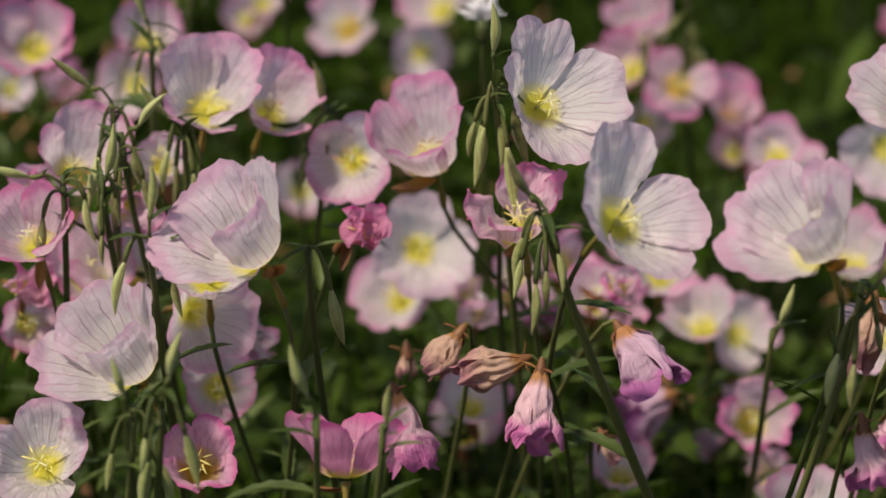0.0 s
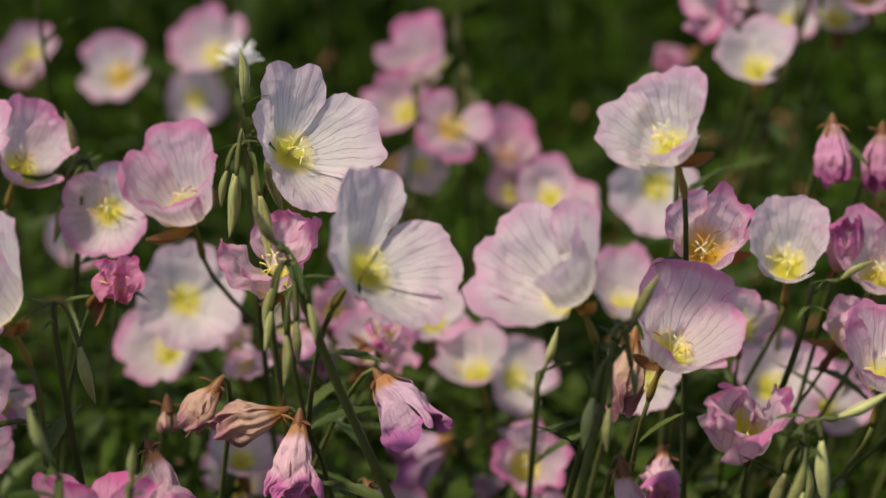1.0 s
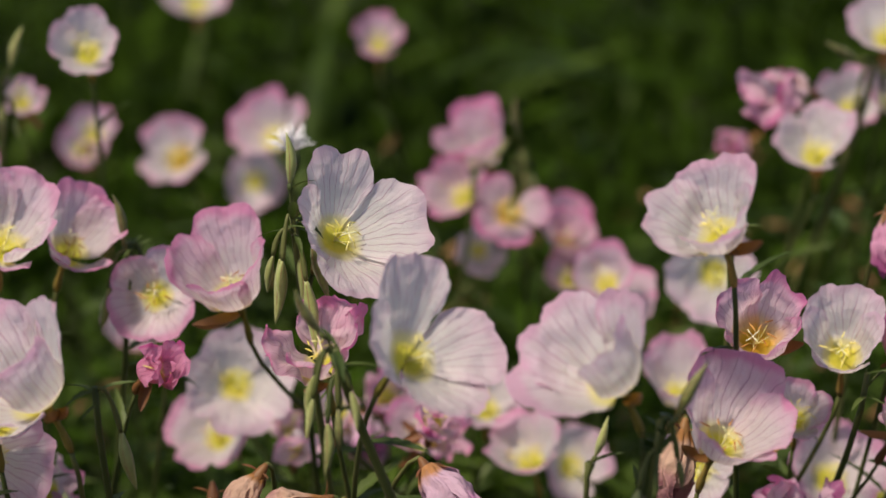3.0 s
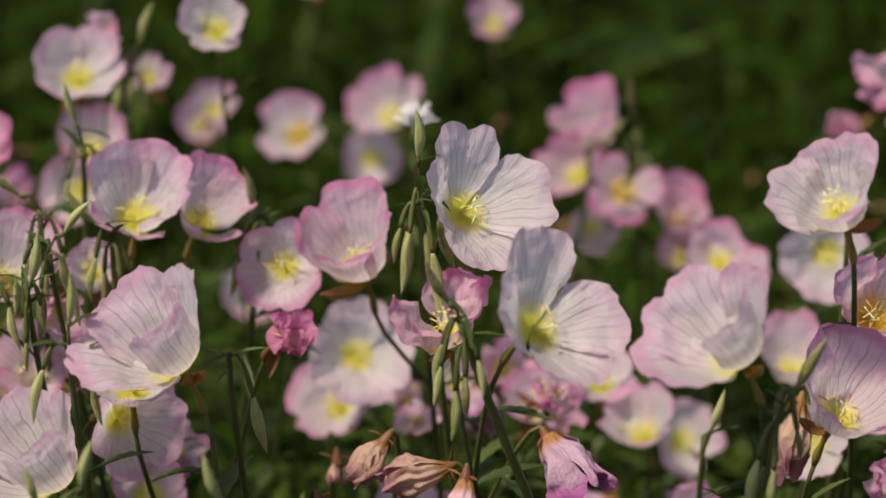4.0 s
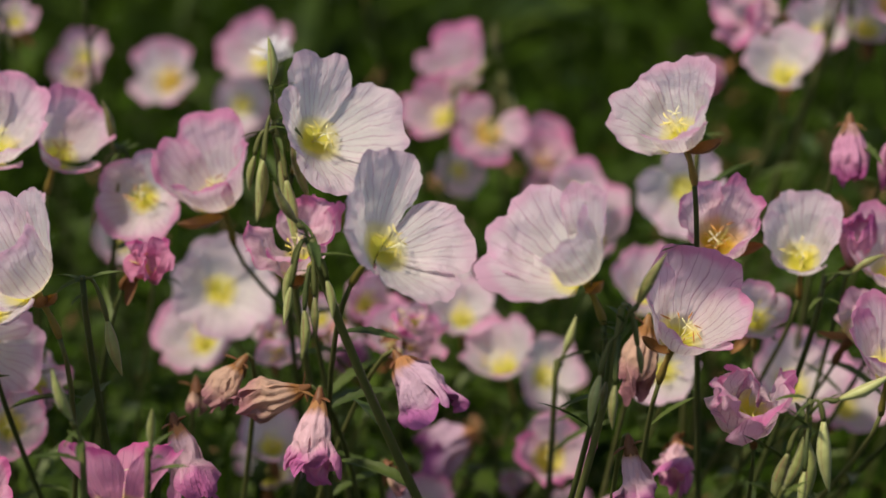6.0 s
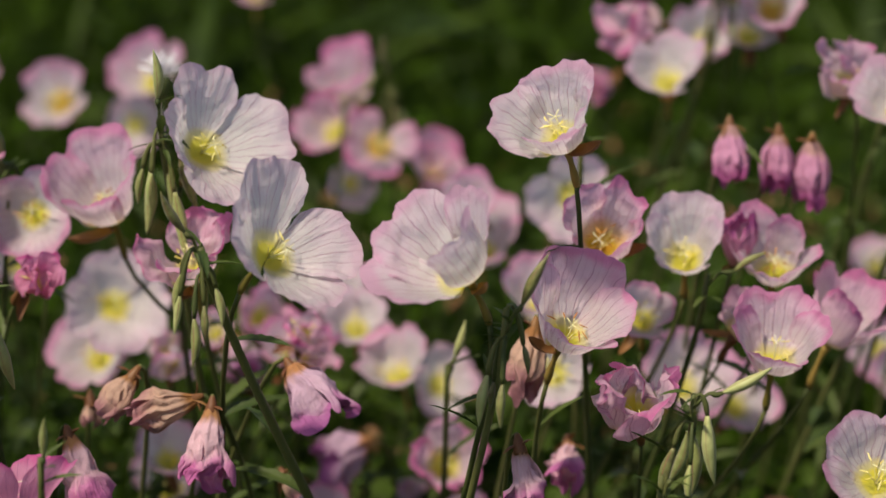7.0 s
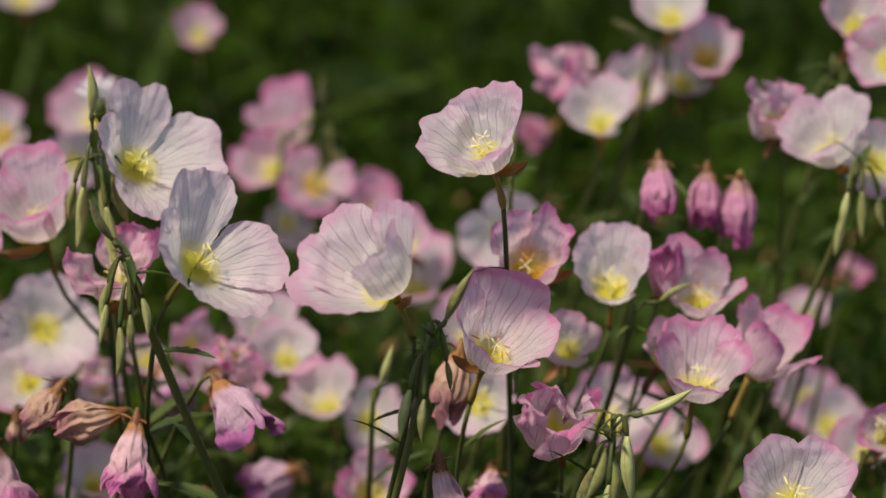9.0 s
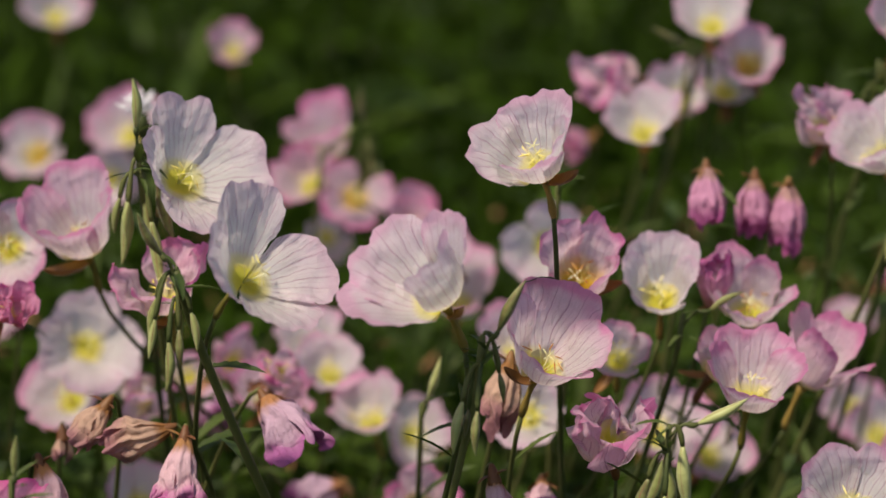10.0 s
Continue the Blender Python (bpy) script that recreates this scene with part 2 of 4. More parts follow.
# ---- building blocks ----
def link_mesh(name, verts, faces, mat, parent=None, uvs=None, label=""):
    me = bpy.data.meshes.new(name)
    me.from_pydata([tuple(v) for v in verts], [], faces)
    if uvs is not None:
        layer = me.uv_layers.new(name="UVMap")
        idx = np.empty(len(me.loops), dtype=np.int32)
        me.loops.foreach_get("vertex_index", idx)
        layer.data.foreach_set("uv", np.asarray(uvs, dtype=np.float32)[idx].ravel())
    me.polygons.foreach_set("use_smooth", [True] * len(me.polygons))
    me.materials.append(mat)
    me.update()
    ob = new(name, me)
    if parent is not None:
        ob.parent = parent
    if label:
        tagged(ob, label)
    return ob


def grid_faces(nu, nv, close=False):
    f = []
    for i in range(nu - 1):
        for j in range(nv if close else nv - 1):
            k = (j + 1) % nv
            f.append((i * nv + j, i * nv + k, (i + 1) * nv + k, (i + 1) * nv + j))
    return f


def tube(points, radii, sides=7):
    """A tapered round tube along points: vertices, faces and map."""
    pts = [Vector(p) for p in points]
    verts, uvs = [], []
    ref = Vector((0.31, 0.17, 0.93))
    for i, p in enumerate(pts):
        d = (pts[min(i + 1, len(pts) - 1)] - pts[max(i - 1, 0)]).normalized()
        if i == 0:
            s = d.cross(ref if abs(d.dot(ref)) < 0.95 else Vector((1, 0, 0))).normalized()
        s = (s - d * s.dot(d)).normalized()
        t = d.cross(s)
        for j in range(sides):
            a = 2 * math.pi * j / sides
            verts.append(p + (s * math.cos(a) + t * math.sin(a)) * radii[i])
            uvs.append((j / sides, i / (len(pts) - 1)))
    faces = grid_faces(len(pts), sides, True)
    faces.append(tuple(range(sides))[::-1])
    faces.append(tuple(range(len(verts) - sides, len(verts))))
    return verts, faces, uvs


def curve_points(a, da, b, db, n):
    """A smooth line from a, leaving along da, to b, arriving along db."""
    out = []
    for i in range(n):
        t = i / (n - 1)
        h1, h2 = 2 * t**3 - 3 * t**2 + 1, t**3 - 2 * t**2 + t
        h3, h4 = -2 * t**3 + 3 * t**2, t**3 - t**2
        out.append(a * h1 + da * h2 + b * h3 + db * h4)
    return out


def facing(az, el):
    """Unit vector: az 0 towards the viewer's side (-y), positive towards +x; el upwards."""
    a, e = radians(az), radians(el)
    return Vector((math.sin(a) * math.cos(e), -math.cos(a) * math.cos(e), math.sin(e)))


def axes(n, rot=0.0):
    """A turn whose z is n and whose y leans upwards, turned by rot degrees round n."""
    up = Vector((0, 0, 1)) if abs(n.z) < 0.97 else Vector((0, 1, 0))
    x = up.cross(n).normalized()
    y = n.cross(x)
    return Matrix((x, y, n)).transposed().to_4x4() @ Matrix.Rotation(radians(rot), 4, "Z")


def petal(length, cup, spread, crumple, rng, nu=18, nv=27, fold=0.0, flare=0.0, vee=0.34, frill=0.0):
    """One petal that rises from the throat along +y and opens away from +z."""
    off = Vector((rng.uniform(-50, 50), rng.uniform(-50, 50), rng.uniform(-50, 50)))
    notch, lop = rng.uniform(0.02, 0.08), rng.uniform(-0.05, 0.05)
    curl = rng.uniform(2, 16)
    phase = rng.uniform(0, 6.28)
    # profile of the bowl
    steps, r, z, prof = 48, 0.0003, 0.0, []
    for i in range(steps + 1):
        u = i / steps
        prof.append((r, z))
        k = min(1.0, u / 0.46)
        k = k * k * (3 - 2 * k)
        th = radians(14 * (1 - k) + (cup + 10 * (1 - abs(2 * u - 1))) * k - (curl + flare) * max(0.0, u - 0.70) / 0.30)
        r += math.cos(th) * length / steps
        z += math.sin(th) * length / steps
    verts, uvs = [], []
    for i in range(nu):
        for j in range(nv):
            v = 2 * j / (nv - 1) - 1
            u = (i / (nu - 1)) ** 0.9
            wob = noise.noise(off + Vector((v * 2.6, 0.3, 0))) * 0.055 + noise.noise(off + Vector((v * 8.0, 7, 0))) * 0.024 + noise.noise(off + Vector((v * 21.0, 3, 0))) * 0.009
            reach = 1 - vee * abs(v) ** (3.2 if vee < 0.4 else 2.4) - notch * math.exp(-((v / 0.2) ** 2)) + (lop * v + wob) * (1 - abs(v) ** 6)
            s = u * min(1.0, reach)
            q = s * steps
            k = min(int(q), steps - 1)
            fr = q - k
            pr = prof[k][0] * (1 - fr) + prof[k + 1][0] * fr
            pz = prof[k][1] * (1 - fr) + prof[k + 1][1] * fr
            half = radians(spread) * (0.92 + 0.08 * min(1.0, u * 2.2))
            az = v * half
            # one edge lies over the neighbour, the other under it
            lift = v * 0.0016 * min(1.0, u * 2)
            belly = fold * 0.006 * u * (v * v - 0.4)
            ruf = u * u * (0.0007 * math.sin(4.0 * v + phase) + 0.0005 * math.sin(9 * v + 2 * phase))
            p = Vector((pr * math.sin(az), pr * math.cos(az), pz + lift + belly + ruf))
            amp = (0.0016 + 0.0062 * crumple) * min(1.0, u * 1.5)
            nz = noise.noise_vector(p * (95 + 20 * crumple) + off)
            p += nz * amp
            p += noise.noise_vector(p * 330 + off) * 0.0007 * u
            if crumple > 0.3:
                p += noise.noise_vector(p * 260 + off) * 0.0014 * crumple * u
            if frill:
                # the rim ripples, and shallow pleats run out to it
                p.z += frill * (u**4 * 0.0022 * noise.noise(off + Vector((v * 6.5, u * 1.5, 11))) + u * u * 0.0006 * noise.noise(off + Vector((v * 15, u * 1.2, 4))))
            verts.append(p)
            uvs.append(((v + 1) / 2, s))
    return verts, grid_faces(nu, nv), uvs


def near_pink(p):
    return min(PINKS, key=lambda k: abs(k - p))


def leaf_mesh(length, width, rng, teeth=True):
    n = 13
    verts, uvs = [], []
    bend, twist = rng.uniform(0.15, 0.5), rng.uniform(-0.5, 0.5)
    for i in range(n):
        t = i / (n - 1)
        w = width * 0.5 * (math.sin(math.pi * t**0.75) ** 0.8 if 0 < t < 1 else 0.02)
        if teeth and i % 2:
            w *= 0.8
        y, z = length * t * (1 - 0.15 * bend * t), -length * bend * t * t * 0.7
        c, s = math.cos(twist * t), math.sin(twist * t)
        for k in (-1, -0.5, 0, 0.5, 1):
            zz = abs(k) * w * 0.45
            verts.append(Vector((k * w * c - zz * s, y, z + k * w * s + zz * c)))
            uvs.append(((k + 1) / 2, t))
    return verts, grid_faces(n, 5), uvs


def bud_mesh(length, radius):
    """A pointed bud with four seams along +z; the stalk end is at the origin."""
    n, sides = 16, 16
    verts, uvs = [], []
    for i in range(n):
        t = i / (n - 1)
        r = radius * (0.30 + 0.70 * math.sin(min(1.0, t / 0.42) * math.pi / 2)) if t < 0.42 else radius * max(0.05, max(0.0, 1 - ((t - 0.42) / 0.58) ** 1.5) ** 0.85)
        for j in range(sides):
            a = 2 * math.pi * j / sides
            rr = r * (1 - 0.10 * abs(math.cos(2 * a)) ** 6)
            bow = 0.06 * length * math.sin(math.pi * t)
            verts.append(Vector((rr * math.cos(a) + bow, rr * math.sin(a), length * t)))
            uvs.append((j / sides, t))
    faces = grid_faces(n, sides, True) + [tuple(range(sides))[::-1], tuple(range((n - 1) * sides, n * sides))]
    return verts, faces, uvs


# patterns whose meshes are shared by many parts; they stand far below ground out of use
def make_data(name, built, mat):
    verts, faces, uvs = built
    ob = link_mesh(name, verts, faces, mat, None, uvs)
    me = ob.data
    bpy.data.objects.remove(ob)
    return me


def stamen_data(mat, name):
    pts = [Vector((0.0012 * math.sin(t * 2), 0.0060 * t**1.6, 0.0120 * t)) for t in (0, 0.25, 0.5, 0.75, 1.0)]
    v1, f1, u1 = tube(pts, [0.0002, 0.00018, 0.00016, 0.00014, 0.00012], 5)
    tip = pts[-1]
    d = Vector((0.4, 0.75, -0.2)).normalized()
    v2, f2, u2 = tube([tip - d * 0.0024, tip - d * 0.001, tip + d * 0.001, tip + d * 0.0026], [0.00015, 0.0003, 0.00028, 0.0001], 6)
    me = make_data(name, (v1 + v2, f1 + [tuple(k + len(v1) for k in f) for f in f2], u1 + u2), FILAMENT)
    me.materials.append(mat)
    for p in me.polygons:
        if min(p.vertices) >= len(v1):
            p.material_index = 1
    return me


def stigma_data():
    v, f, u = tube([Vector((0, 0, 0)), Vector((0.0008, 0, 0.008)), Vector((0, 0.0006, 0.0145))], [0.00035, 0.0003, 0.0003], 6)
    for k in range(4):
        a = k * math.pi / 2 + 0.3
        e = Vector((math.cos(a), math.sin(a), 0.35)) * 0.0036
        o = Vector((0, 0.0006, 0.0142))
        v2, f2, u2 = tube([o, o + e * 0.5, o + e], [0.00018, 0.00025, 0.00016], 6)
        f += [tuple(i + len(v) for i in q) for q in f2]
        v, u = v + v2, u + u2
    return make_data("stigma", (v, f, u), STIGMA)


kit = random.Random(4)
STAMEN = (stamen_data(ANTHER_Y, "stamen_yellow"), stamen_data(ANTHER_B, "stamen_brown"))
CROSS = stigma_data()
LEAVES = [make_data("leaf", leaf_mesh(l, w, kit), LEAF) for l, w in ((0.028, 0.005), (0.036, 0.007), (0.022, 0.004), (0.042, 0.009))]
BUDS = [make_data("bud", bud_mesh(l, r), BUD) for l, r in ((0.028, 0.0028), (0.023, 0.0024), (0.031, 0.0030), (0.017, 0.0018))]


def sepal_data(length, width):
    n, verts, uvs = 9, [], []
    for i in range(n):
        t = i / (n - 1)
        w = width * 0.5 * math.sin(math.pi * min(0.97, 0.12 + 0.86 * t)) ** 0.7
        for k in (-1, -0.5, 0, 0.5, 1):
            verts.append(Vector((k * w, length * t, -(1 - k * k) * w * 0.7 - 0.2 * length * t * (1 - t))))
            uvs.append(((k + 1) / 2, t))
    return make_data("sepal", (verts, grid_faces(n, 5), uvs), SEPAL)


SEPALS = [sepal_data(0.017, 0.0055), sepal_data(0.013, 0.0045)]
count = [0]


def instance(name, me, parent, m, label=""):
    ob = new(name, me)
    ob.parent = parent
    ob.matrix_basis = m
    if label:
        tagged(ob, label)
    return ob


def stalk(thing, top, axis, rng, thick=0.0010, leaves=5, name="stem"):
    """The stem from the ground up to top, where it arrives along axis, with its leaves."""
    root = thing.location
    a, b = Vector((0, 0, 0)), top - root
    up = b.length
    arrive = axis * 0.16 + Vector((0, -0.03, 0.07))
    pts = curve_points(a, Vector((rng.uniform(-0.22, 0.22), rng.uniform(-0.10, 0.16), up * 0.8)), b, arrive, 16)
    radii = [thick * (1.5 - 0.7 * i / 15) for i in range(16)]
    v, f, u = tube(pts, radii, 8)
    stem = link_mesh(name, v, f, STEM, thing, u)
    for k in range(leaves):
        i = rng.randint(4, 13)
        p = pts[i]
        m = Matrix.Translation(p) @ Matrix.Rotation(rng.uniform(0, 6.28), 4, "Z") @ Matrix.Rotation(rng.uniform(0.1, 0.9), 4, "X")
        instance("leaf", rng.choice(LEAVES), stem, m)
    return stem


def start_thing(name, x, y, z, n, rng, label, category, group, drift=0.12):
    count[0] += 1
    root = Vector((x - n.x * 0.03 + rng.uniform(-drift, drift), y - n.y * 0.03 + rng.uniform(0.12, 0.17 + drift), 0.0))
    thing = new(name)
    thing.location = root
    tagged(thing, label, category, group)
    return thing


def shade_word(pink):
    return ("white" if pink < 0.2 else "blush white" if pink < 0.34 else "pale pink" if pink < 0.5 else "pink" if pink < 0.7 else "deep pink")


def primrose(x, y, z, width=0.055, az=0, el=30, cup=30, pink=0.3, rot=0, spread=58, anther=0, stigma=1, crumple=0.0, deep=0, lift=(0, 0, 0, 0), flare=0, back=0.0, slant=0.0, vee=0.29):
    """An open flower on its own stem; x, y, z is the bottom of its throat."""
    rng = random.Random(1000 + count[0] * 7)
    n = facing(az, el)
    state = "half-closed cupped" if cup > 55 else "cupped" if cup > 33 else "wide open"
    thing = start_thing("evening_primrose", x + slant, y + back, z, n, rng,
                        f"{state} {shade_word(pink)} evening primrose with {'golden' if deep else 'yellow'} throat on green stem", "flower", "evening primroses")
    here = Vector((x, y, z)) - thing.location
    turn = Matrix.Translation(here) @ axes(n, -rot)
    cup = cup + 7 if 20 < cup < 56 else cup
    # tube below the petals, then the ovary
    low = here - n * 0.020 + Vector((0, 0, -0.006))
    pts = curve_points(here - n * 0.0014, -n * 0.018, low, Vector((0, 0, -0.012)) - n * 0.01, 7)
    v, f, u = tube(pts, [0.0022, 0.0016, 0.0012, 0.0010, 0.0014, 0.0017, 0.0011], 9)
    flower = link_mesh("flower", v, f, TUBE, thing, u)
    open_r = 0.24 + 0.70 * math.cos(radians(cup))
    length = min(0.050, max(0.018, width * 0.47 / open_r))
    mat = (DEEP if deep else PETALS)[near_pink(pink)]
    for k in range(4):
        c = cup + rng.uniform(-6, 6) + lift[k]
        big = 1.22 if lift[k] > 10 else 1.0
        v, f, u = petal(length * rng.uniform(0.95, 1.05) * (1.08 if big > 1 else 1.0), c, spread * big * rng.uniform(0.93, 1.06), crumple, rng, flare=flare, vee=vee)
        ob = link_mesh("petal", v, f, mat, flower, u)
        ob.matrix_basis = turn @ Matrix.Rotation(k * math.pi / 2 + rng.uniform(-0.10, 0.10), 4, "Z")
    for k in range(8):
        m = turn @ Matrix.Rotation(k * math.pi / 4 + rng.uniform(-0.2, 0.2), 4, "Z") @ Matrix.Rotation(rng.uniform(-0.22, 0.25), 4, "X") @ Matrix.Scale(rng.uniform(0.72, 0.98), 4)
        instance("stamen", STAMEN[anther], flower, m)
    if stigma:
        instance("stigma", CROSS, flower, turn @ Matrix.Rotation(rng.uniform(-0.3, 0.3), 4, "X") @ Matrix.Rotation(rng.uniform(0, 1.5), 4, "Z"))
    # sepals swept back to one side
    for k in range(rng.choice((0, 1, 1)) if el < 40 else rng.choice((1, 1, 2))):
        m = turn @ Matrix.Rotation(radians(rot) + math.pi + rng.uniform(-0.9, 0.9), 4, "Z") @ Matrix.Translation((0, 0.001, -0.0035)) @ Matrix.Rotation(rng.uniform(-0.2, 0.08), 4, "X")
        instance("sepal", SEPALS[k], flower, m)
    stalk(thing, thing.location + low, n * 0.6, rng)
    return thing


def bloom(x, y, z, az, el, rot, petals, pink=0.3, spread=56, vee=0.34, anther=0, stigma=1, deep=0, crumple=0.0, sepals=(), sepal_size=1.4, slant=0.0, frill=0.6, seed=0):
    """An open flower whose petals differ: each has its turn round the throat, length, cup angle and, if given, half width and flare.
    sepals: turns of the long russet sepals folded back under it. x, y, z is the bottom of its throat."""
    rng = random.Random(1000 + count[0] * 7 + seed)
    n = facing(az, el)
    cup = sum(p[2] for p in petals) / 4
    state = "half-closed cupped" if cup > 62 else "cupped" if cup > 40 else "wide open"
    thing = start_thing("evening_primrose", x + slant, y, z, n, rng,
                        f"{state} {shade_word(pink)} evening primrose with {'golden' if deep else 'yellow'} throat on green stem", "flower", "evening primroses")
    here = Vector((x, y, z)) - thing.location
    turn = Matrix.Translation(here) @ axes(n, -rot)
    low = here - n * 0.020 + Vector((0, 0, -0.006))
    pts = curve_points(here - n * 0.0014, -n * 0.018, low, Vector((0, 0, -0.012)) - n * 0.01, 7)
    v, f, u = tube(pts, [0.0026, 0.0018, 0.0014, 0.0012, 0.0016, 0.0019, 0.0013], 9)
    flower = link_mesh("flower", v, f, TUBE, thing, u)
    mat = (DEEP if deep else PETALS)[near_pink(pink)]
    for at, length, c, *more in petals:
        half = more[0] if more else spread
        v, f, u = petal(length, c, half * rng.uniform(0.96, 1.04), crumple, rng, 26, 41, flare=more[1] if len(more) > 1 else 0, vee=vee, frill=frill)
        ob = link_mesh("petal", v, f, mat, flower, u)
        ob.matrix_basis = turn @ Matrix.Rotation(radians(at), 4, "Z")
    for k in range(8):
        m = turn @ Matrix.Rotation(k * math.pi / 4 + rng.uniform(-0.2, 0.2), 4, "Z") @ Matrix.Rotation(rng.uniform(-0.25, 0.30), 4, "X") @ Matrix.Scale(rng.uniform(0.80, 1.10), 4)
        instance("stamen", STAMEN[anther], flower, m)
    if stigma:
        instance("stigma", CROSS, flower, turn @ Matrix.Rotation(rng.uniform(-0.3, 0.3), 4, "X") @ Matrix.Rotation(rng.uniform(0, 1.5), 4, "Z"))
    for k, at in enumerate(sepals):
        m = turn @ Matrix.Rotation(radians(at), 4, "Z") @ Matrix.Translation((0, 0.001, -0.0045)) @ Matrix.Rotation(0.62 - 0.15 * k, 4, "X") @ Matrix.Scale(sepal_size, 4)
        instance("sepal", SEPALS[0], flower, m, "long russet sepal folded back")
    stalk(thing, thing.location + low, n * 0.6, rng, 0.0013)
    return thing


def crumpled(x, y, z, width=0.04, az=0, el=30, pink=0.8, seed=1, close=0):
    """A fading flower whose petals have folded in on themselves."""
    rng = random.Random(seed * 31)
    n = facing(az, el)
    thing = start_thing("fading_primrose", x, y, z, n, rng, f"crumpled {'magenta' if pink > 0.9 else 'rose pink' if pink > 0.5 else 'pale pink'} fading primrose with folded petals on stem", "flower", "fading primroses")
    here = Vector((x, y, z)) - thing.location
    turn = Matrix.Translation(here) @ axes(n, rng.uniform(0, 90))
    mat = PETALS[near_pink(pink)]
    length = min(0.038 if close == 0 else 0.048, width * 0.76)
    low = here - n * 0.016 + Vector((0, 0, -0.004))
    v, f, u = tube(curve_points(here - n * 0.0012, -n * 0.015, low, Vector((0, 0, -0.01)), 7), [0.0026, 0.0026, 0.002, 0.0016, 0.002, 0.002, 0.0015], 9)
    flower = link_mesh("flower", v, f, SEPAL, thing, u)
    for k in range(4):
        v, f, u = petal(length * rng.uniform(0.85, 1.1), rng.uniform(58, 98) + close, rng.uniform(54, 78), rng.uniform(0.8, 1.15), rng, 24, 30, rng.uniform(-1.6, 1.6))
        ob = link_mesh("petal", v, f, mat, flower, u)
        ob.matrix_basis = turn @ Matrix.Rotation(k * math.pi / 2 + rng.uniform(-0.35, 0.35), 4, "Z")
    for k in range(3):
        instance("stamen", STAMEN[0], flower, turn @ Matrix.Rotation(k * 2 + rng.random(), 4, "Z"))
    instance("sepal", SEPALS[0], flower, turn @ Matrix.Rotation(rng.uniform(0, 6), 4, "Z") @ Matrix.Rotation(-0.6, 4, "X"))
    stalk(thing, thing.location + low, n * 0.5, rng)
    return thing


def bag_petal(length, slim, skirt, rng, mess=0.0075, nu=26, nv=30):
    """A shrivelled, pleated petal wrapped round the axis of a spent flower; skirt 1 opens at its end, 0 closes."""
    off = Vector((rng.uniform(-50, 50), rng.uniform(-50, 50), rng.uniform(-50, 50)))
    twist, half, folds, ph = rng.uniform(-0.5, 0.5), rng.uniform(0.95, 1.3), rng.randint(7, 11), rng.uniform(0, 6)
    end = rng.uniform(0.84, 1.0)
    verts, uvs = [], []
    for i in range(nu):
        u = i / (nu - 1)
        for j in range(nv):
            v = 2 * j / (nv - 1) - 1
            t = u * end * (1 - 0.18 * abs(v) ** 3 + 0.10 * noise.noise(off + Vector((v * 3, 0, 0))))
            shut = 0.24 + 0.76 * math.sin(math.pi * min(1.0, 0.03 + 0.84 * t)) ** 1.0
            open_ = 0.22 + 0.78 * t**0.9
            rad = slim * length * (shut * (1 - skirt) + open_ * skirt)
            pleat = math.sin(folds * v + ph + 0.6 * noise.noise(off + Vector((v * 2, t * 2, 5))))
            rad *= 1 + 0.05 * v + (0.04 + 0.11 * t) * pleat
            a = v * half + twist * t
            p = Vector((rad * math.sin(a), rad * math.cos(a), length * t))
            p += noise.noise_vector(p * 85 + off) * mess * t + noise.noise_vector(p * 230 + off) * 0.0018 * t
            verts.append(p)
            uvs.append(((v + 1) / 2, t))
    return verts, grid_faces(nu, nv), uvs


def wilted(x, y, z, length=0.03, az=0, el=-60, tone=0, seed=1, skirt=None, state="hanging closed and shrivelled from stem"):
    """A spent flower that hangs like a closed, shrivelled bag; x, y, z is where it joins its stalk."""
    rng = random.Random(seed * 77)
    n = facing(az, el)
    word = ("tan and brown", "faded pink", "mauve", "rose pink")[tone]
    thing = start_thing("wilted_primrose", x, y, z, n, rng, f"wilted {word} primrose flower {state}", "wilted flower", "wilted primroses", 0.03)
    here = Vector((x, y, z)) - thing.location
    turn = Matrix.Translation(here) @ axes(n, rng.uniform(0, 90))
    back = here - n * 0.004 + Vector((0, 0, 0.001))
    v, f, u = tube(curve_points(here + n * 0.004, -n * 0.006, back, -n * 0.005, 7), [0.0030, 0.0031, 0.0029, 0.0025, 0.0020, 0.0014, 0.0010], 10)
    flower = link_mesh("flower", v, f, SEPAL, thing, u)
    for k in range(4):
        v, f, u = bag_petal(length * rng.uniform(0.9, 1.05), (0.27, 0.30, 0.40, 0.27)[tone], (0.15, 0.85, 0.7, 0.12)[tone] if skirt is None else skirt, rng, (0.0075, 0.0085, 0.0125, 0.0035)[tone])
        ob = link_mesh("petal", v, f, WILT[tone], flower, u)
        ob.matrix_basis = turn @ Matrix.Rotation(k * math.pi / 2 + rng.uniform(-0.3, 0.3), 4, "Z")
    for k in range(3):
        instance("sepal", SEPALS[1], flower, turn @ Matrix.Rotation(k * 2.1 + rng.uniform(-0.5, 0.5), 4, "Z") @ Matrix.Translation((0, 0.002, 0)) @ Matrix.Rotation(rng.uniform(-0.5, 0.9), 4, "X") @ Matrix.Scale(0.55, 4))
    tip = thing.location + back
    stalk(thing, tip, n * 0.5, rng, 0.0012, 1)
    return thing


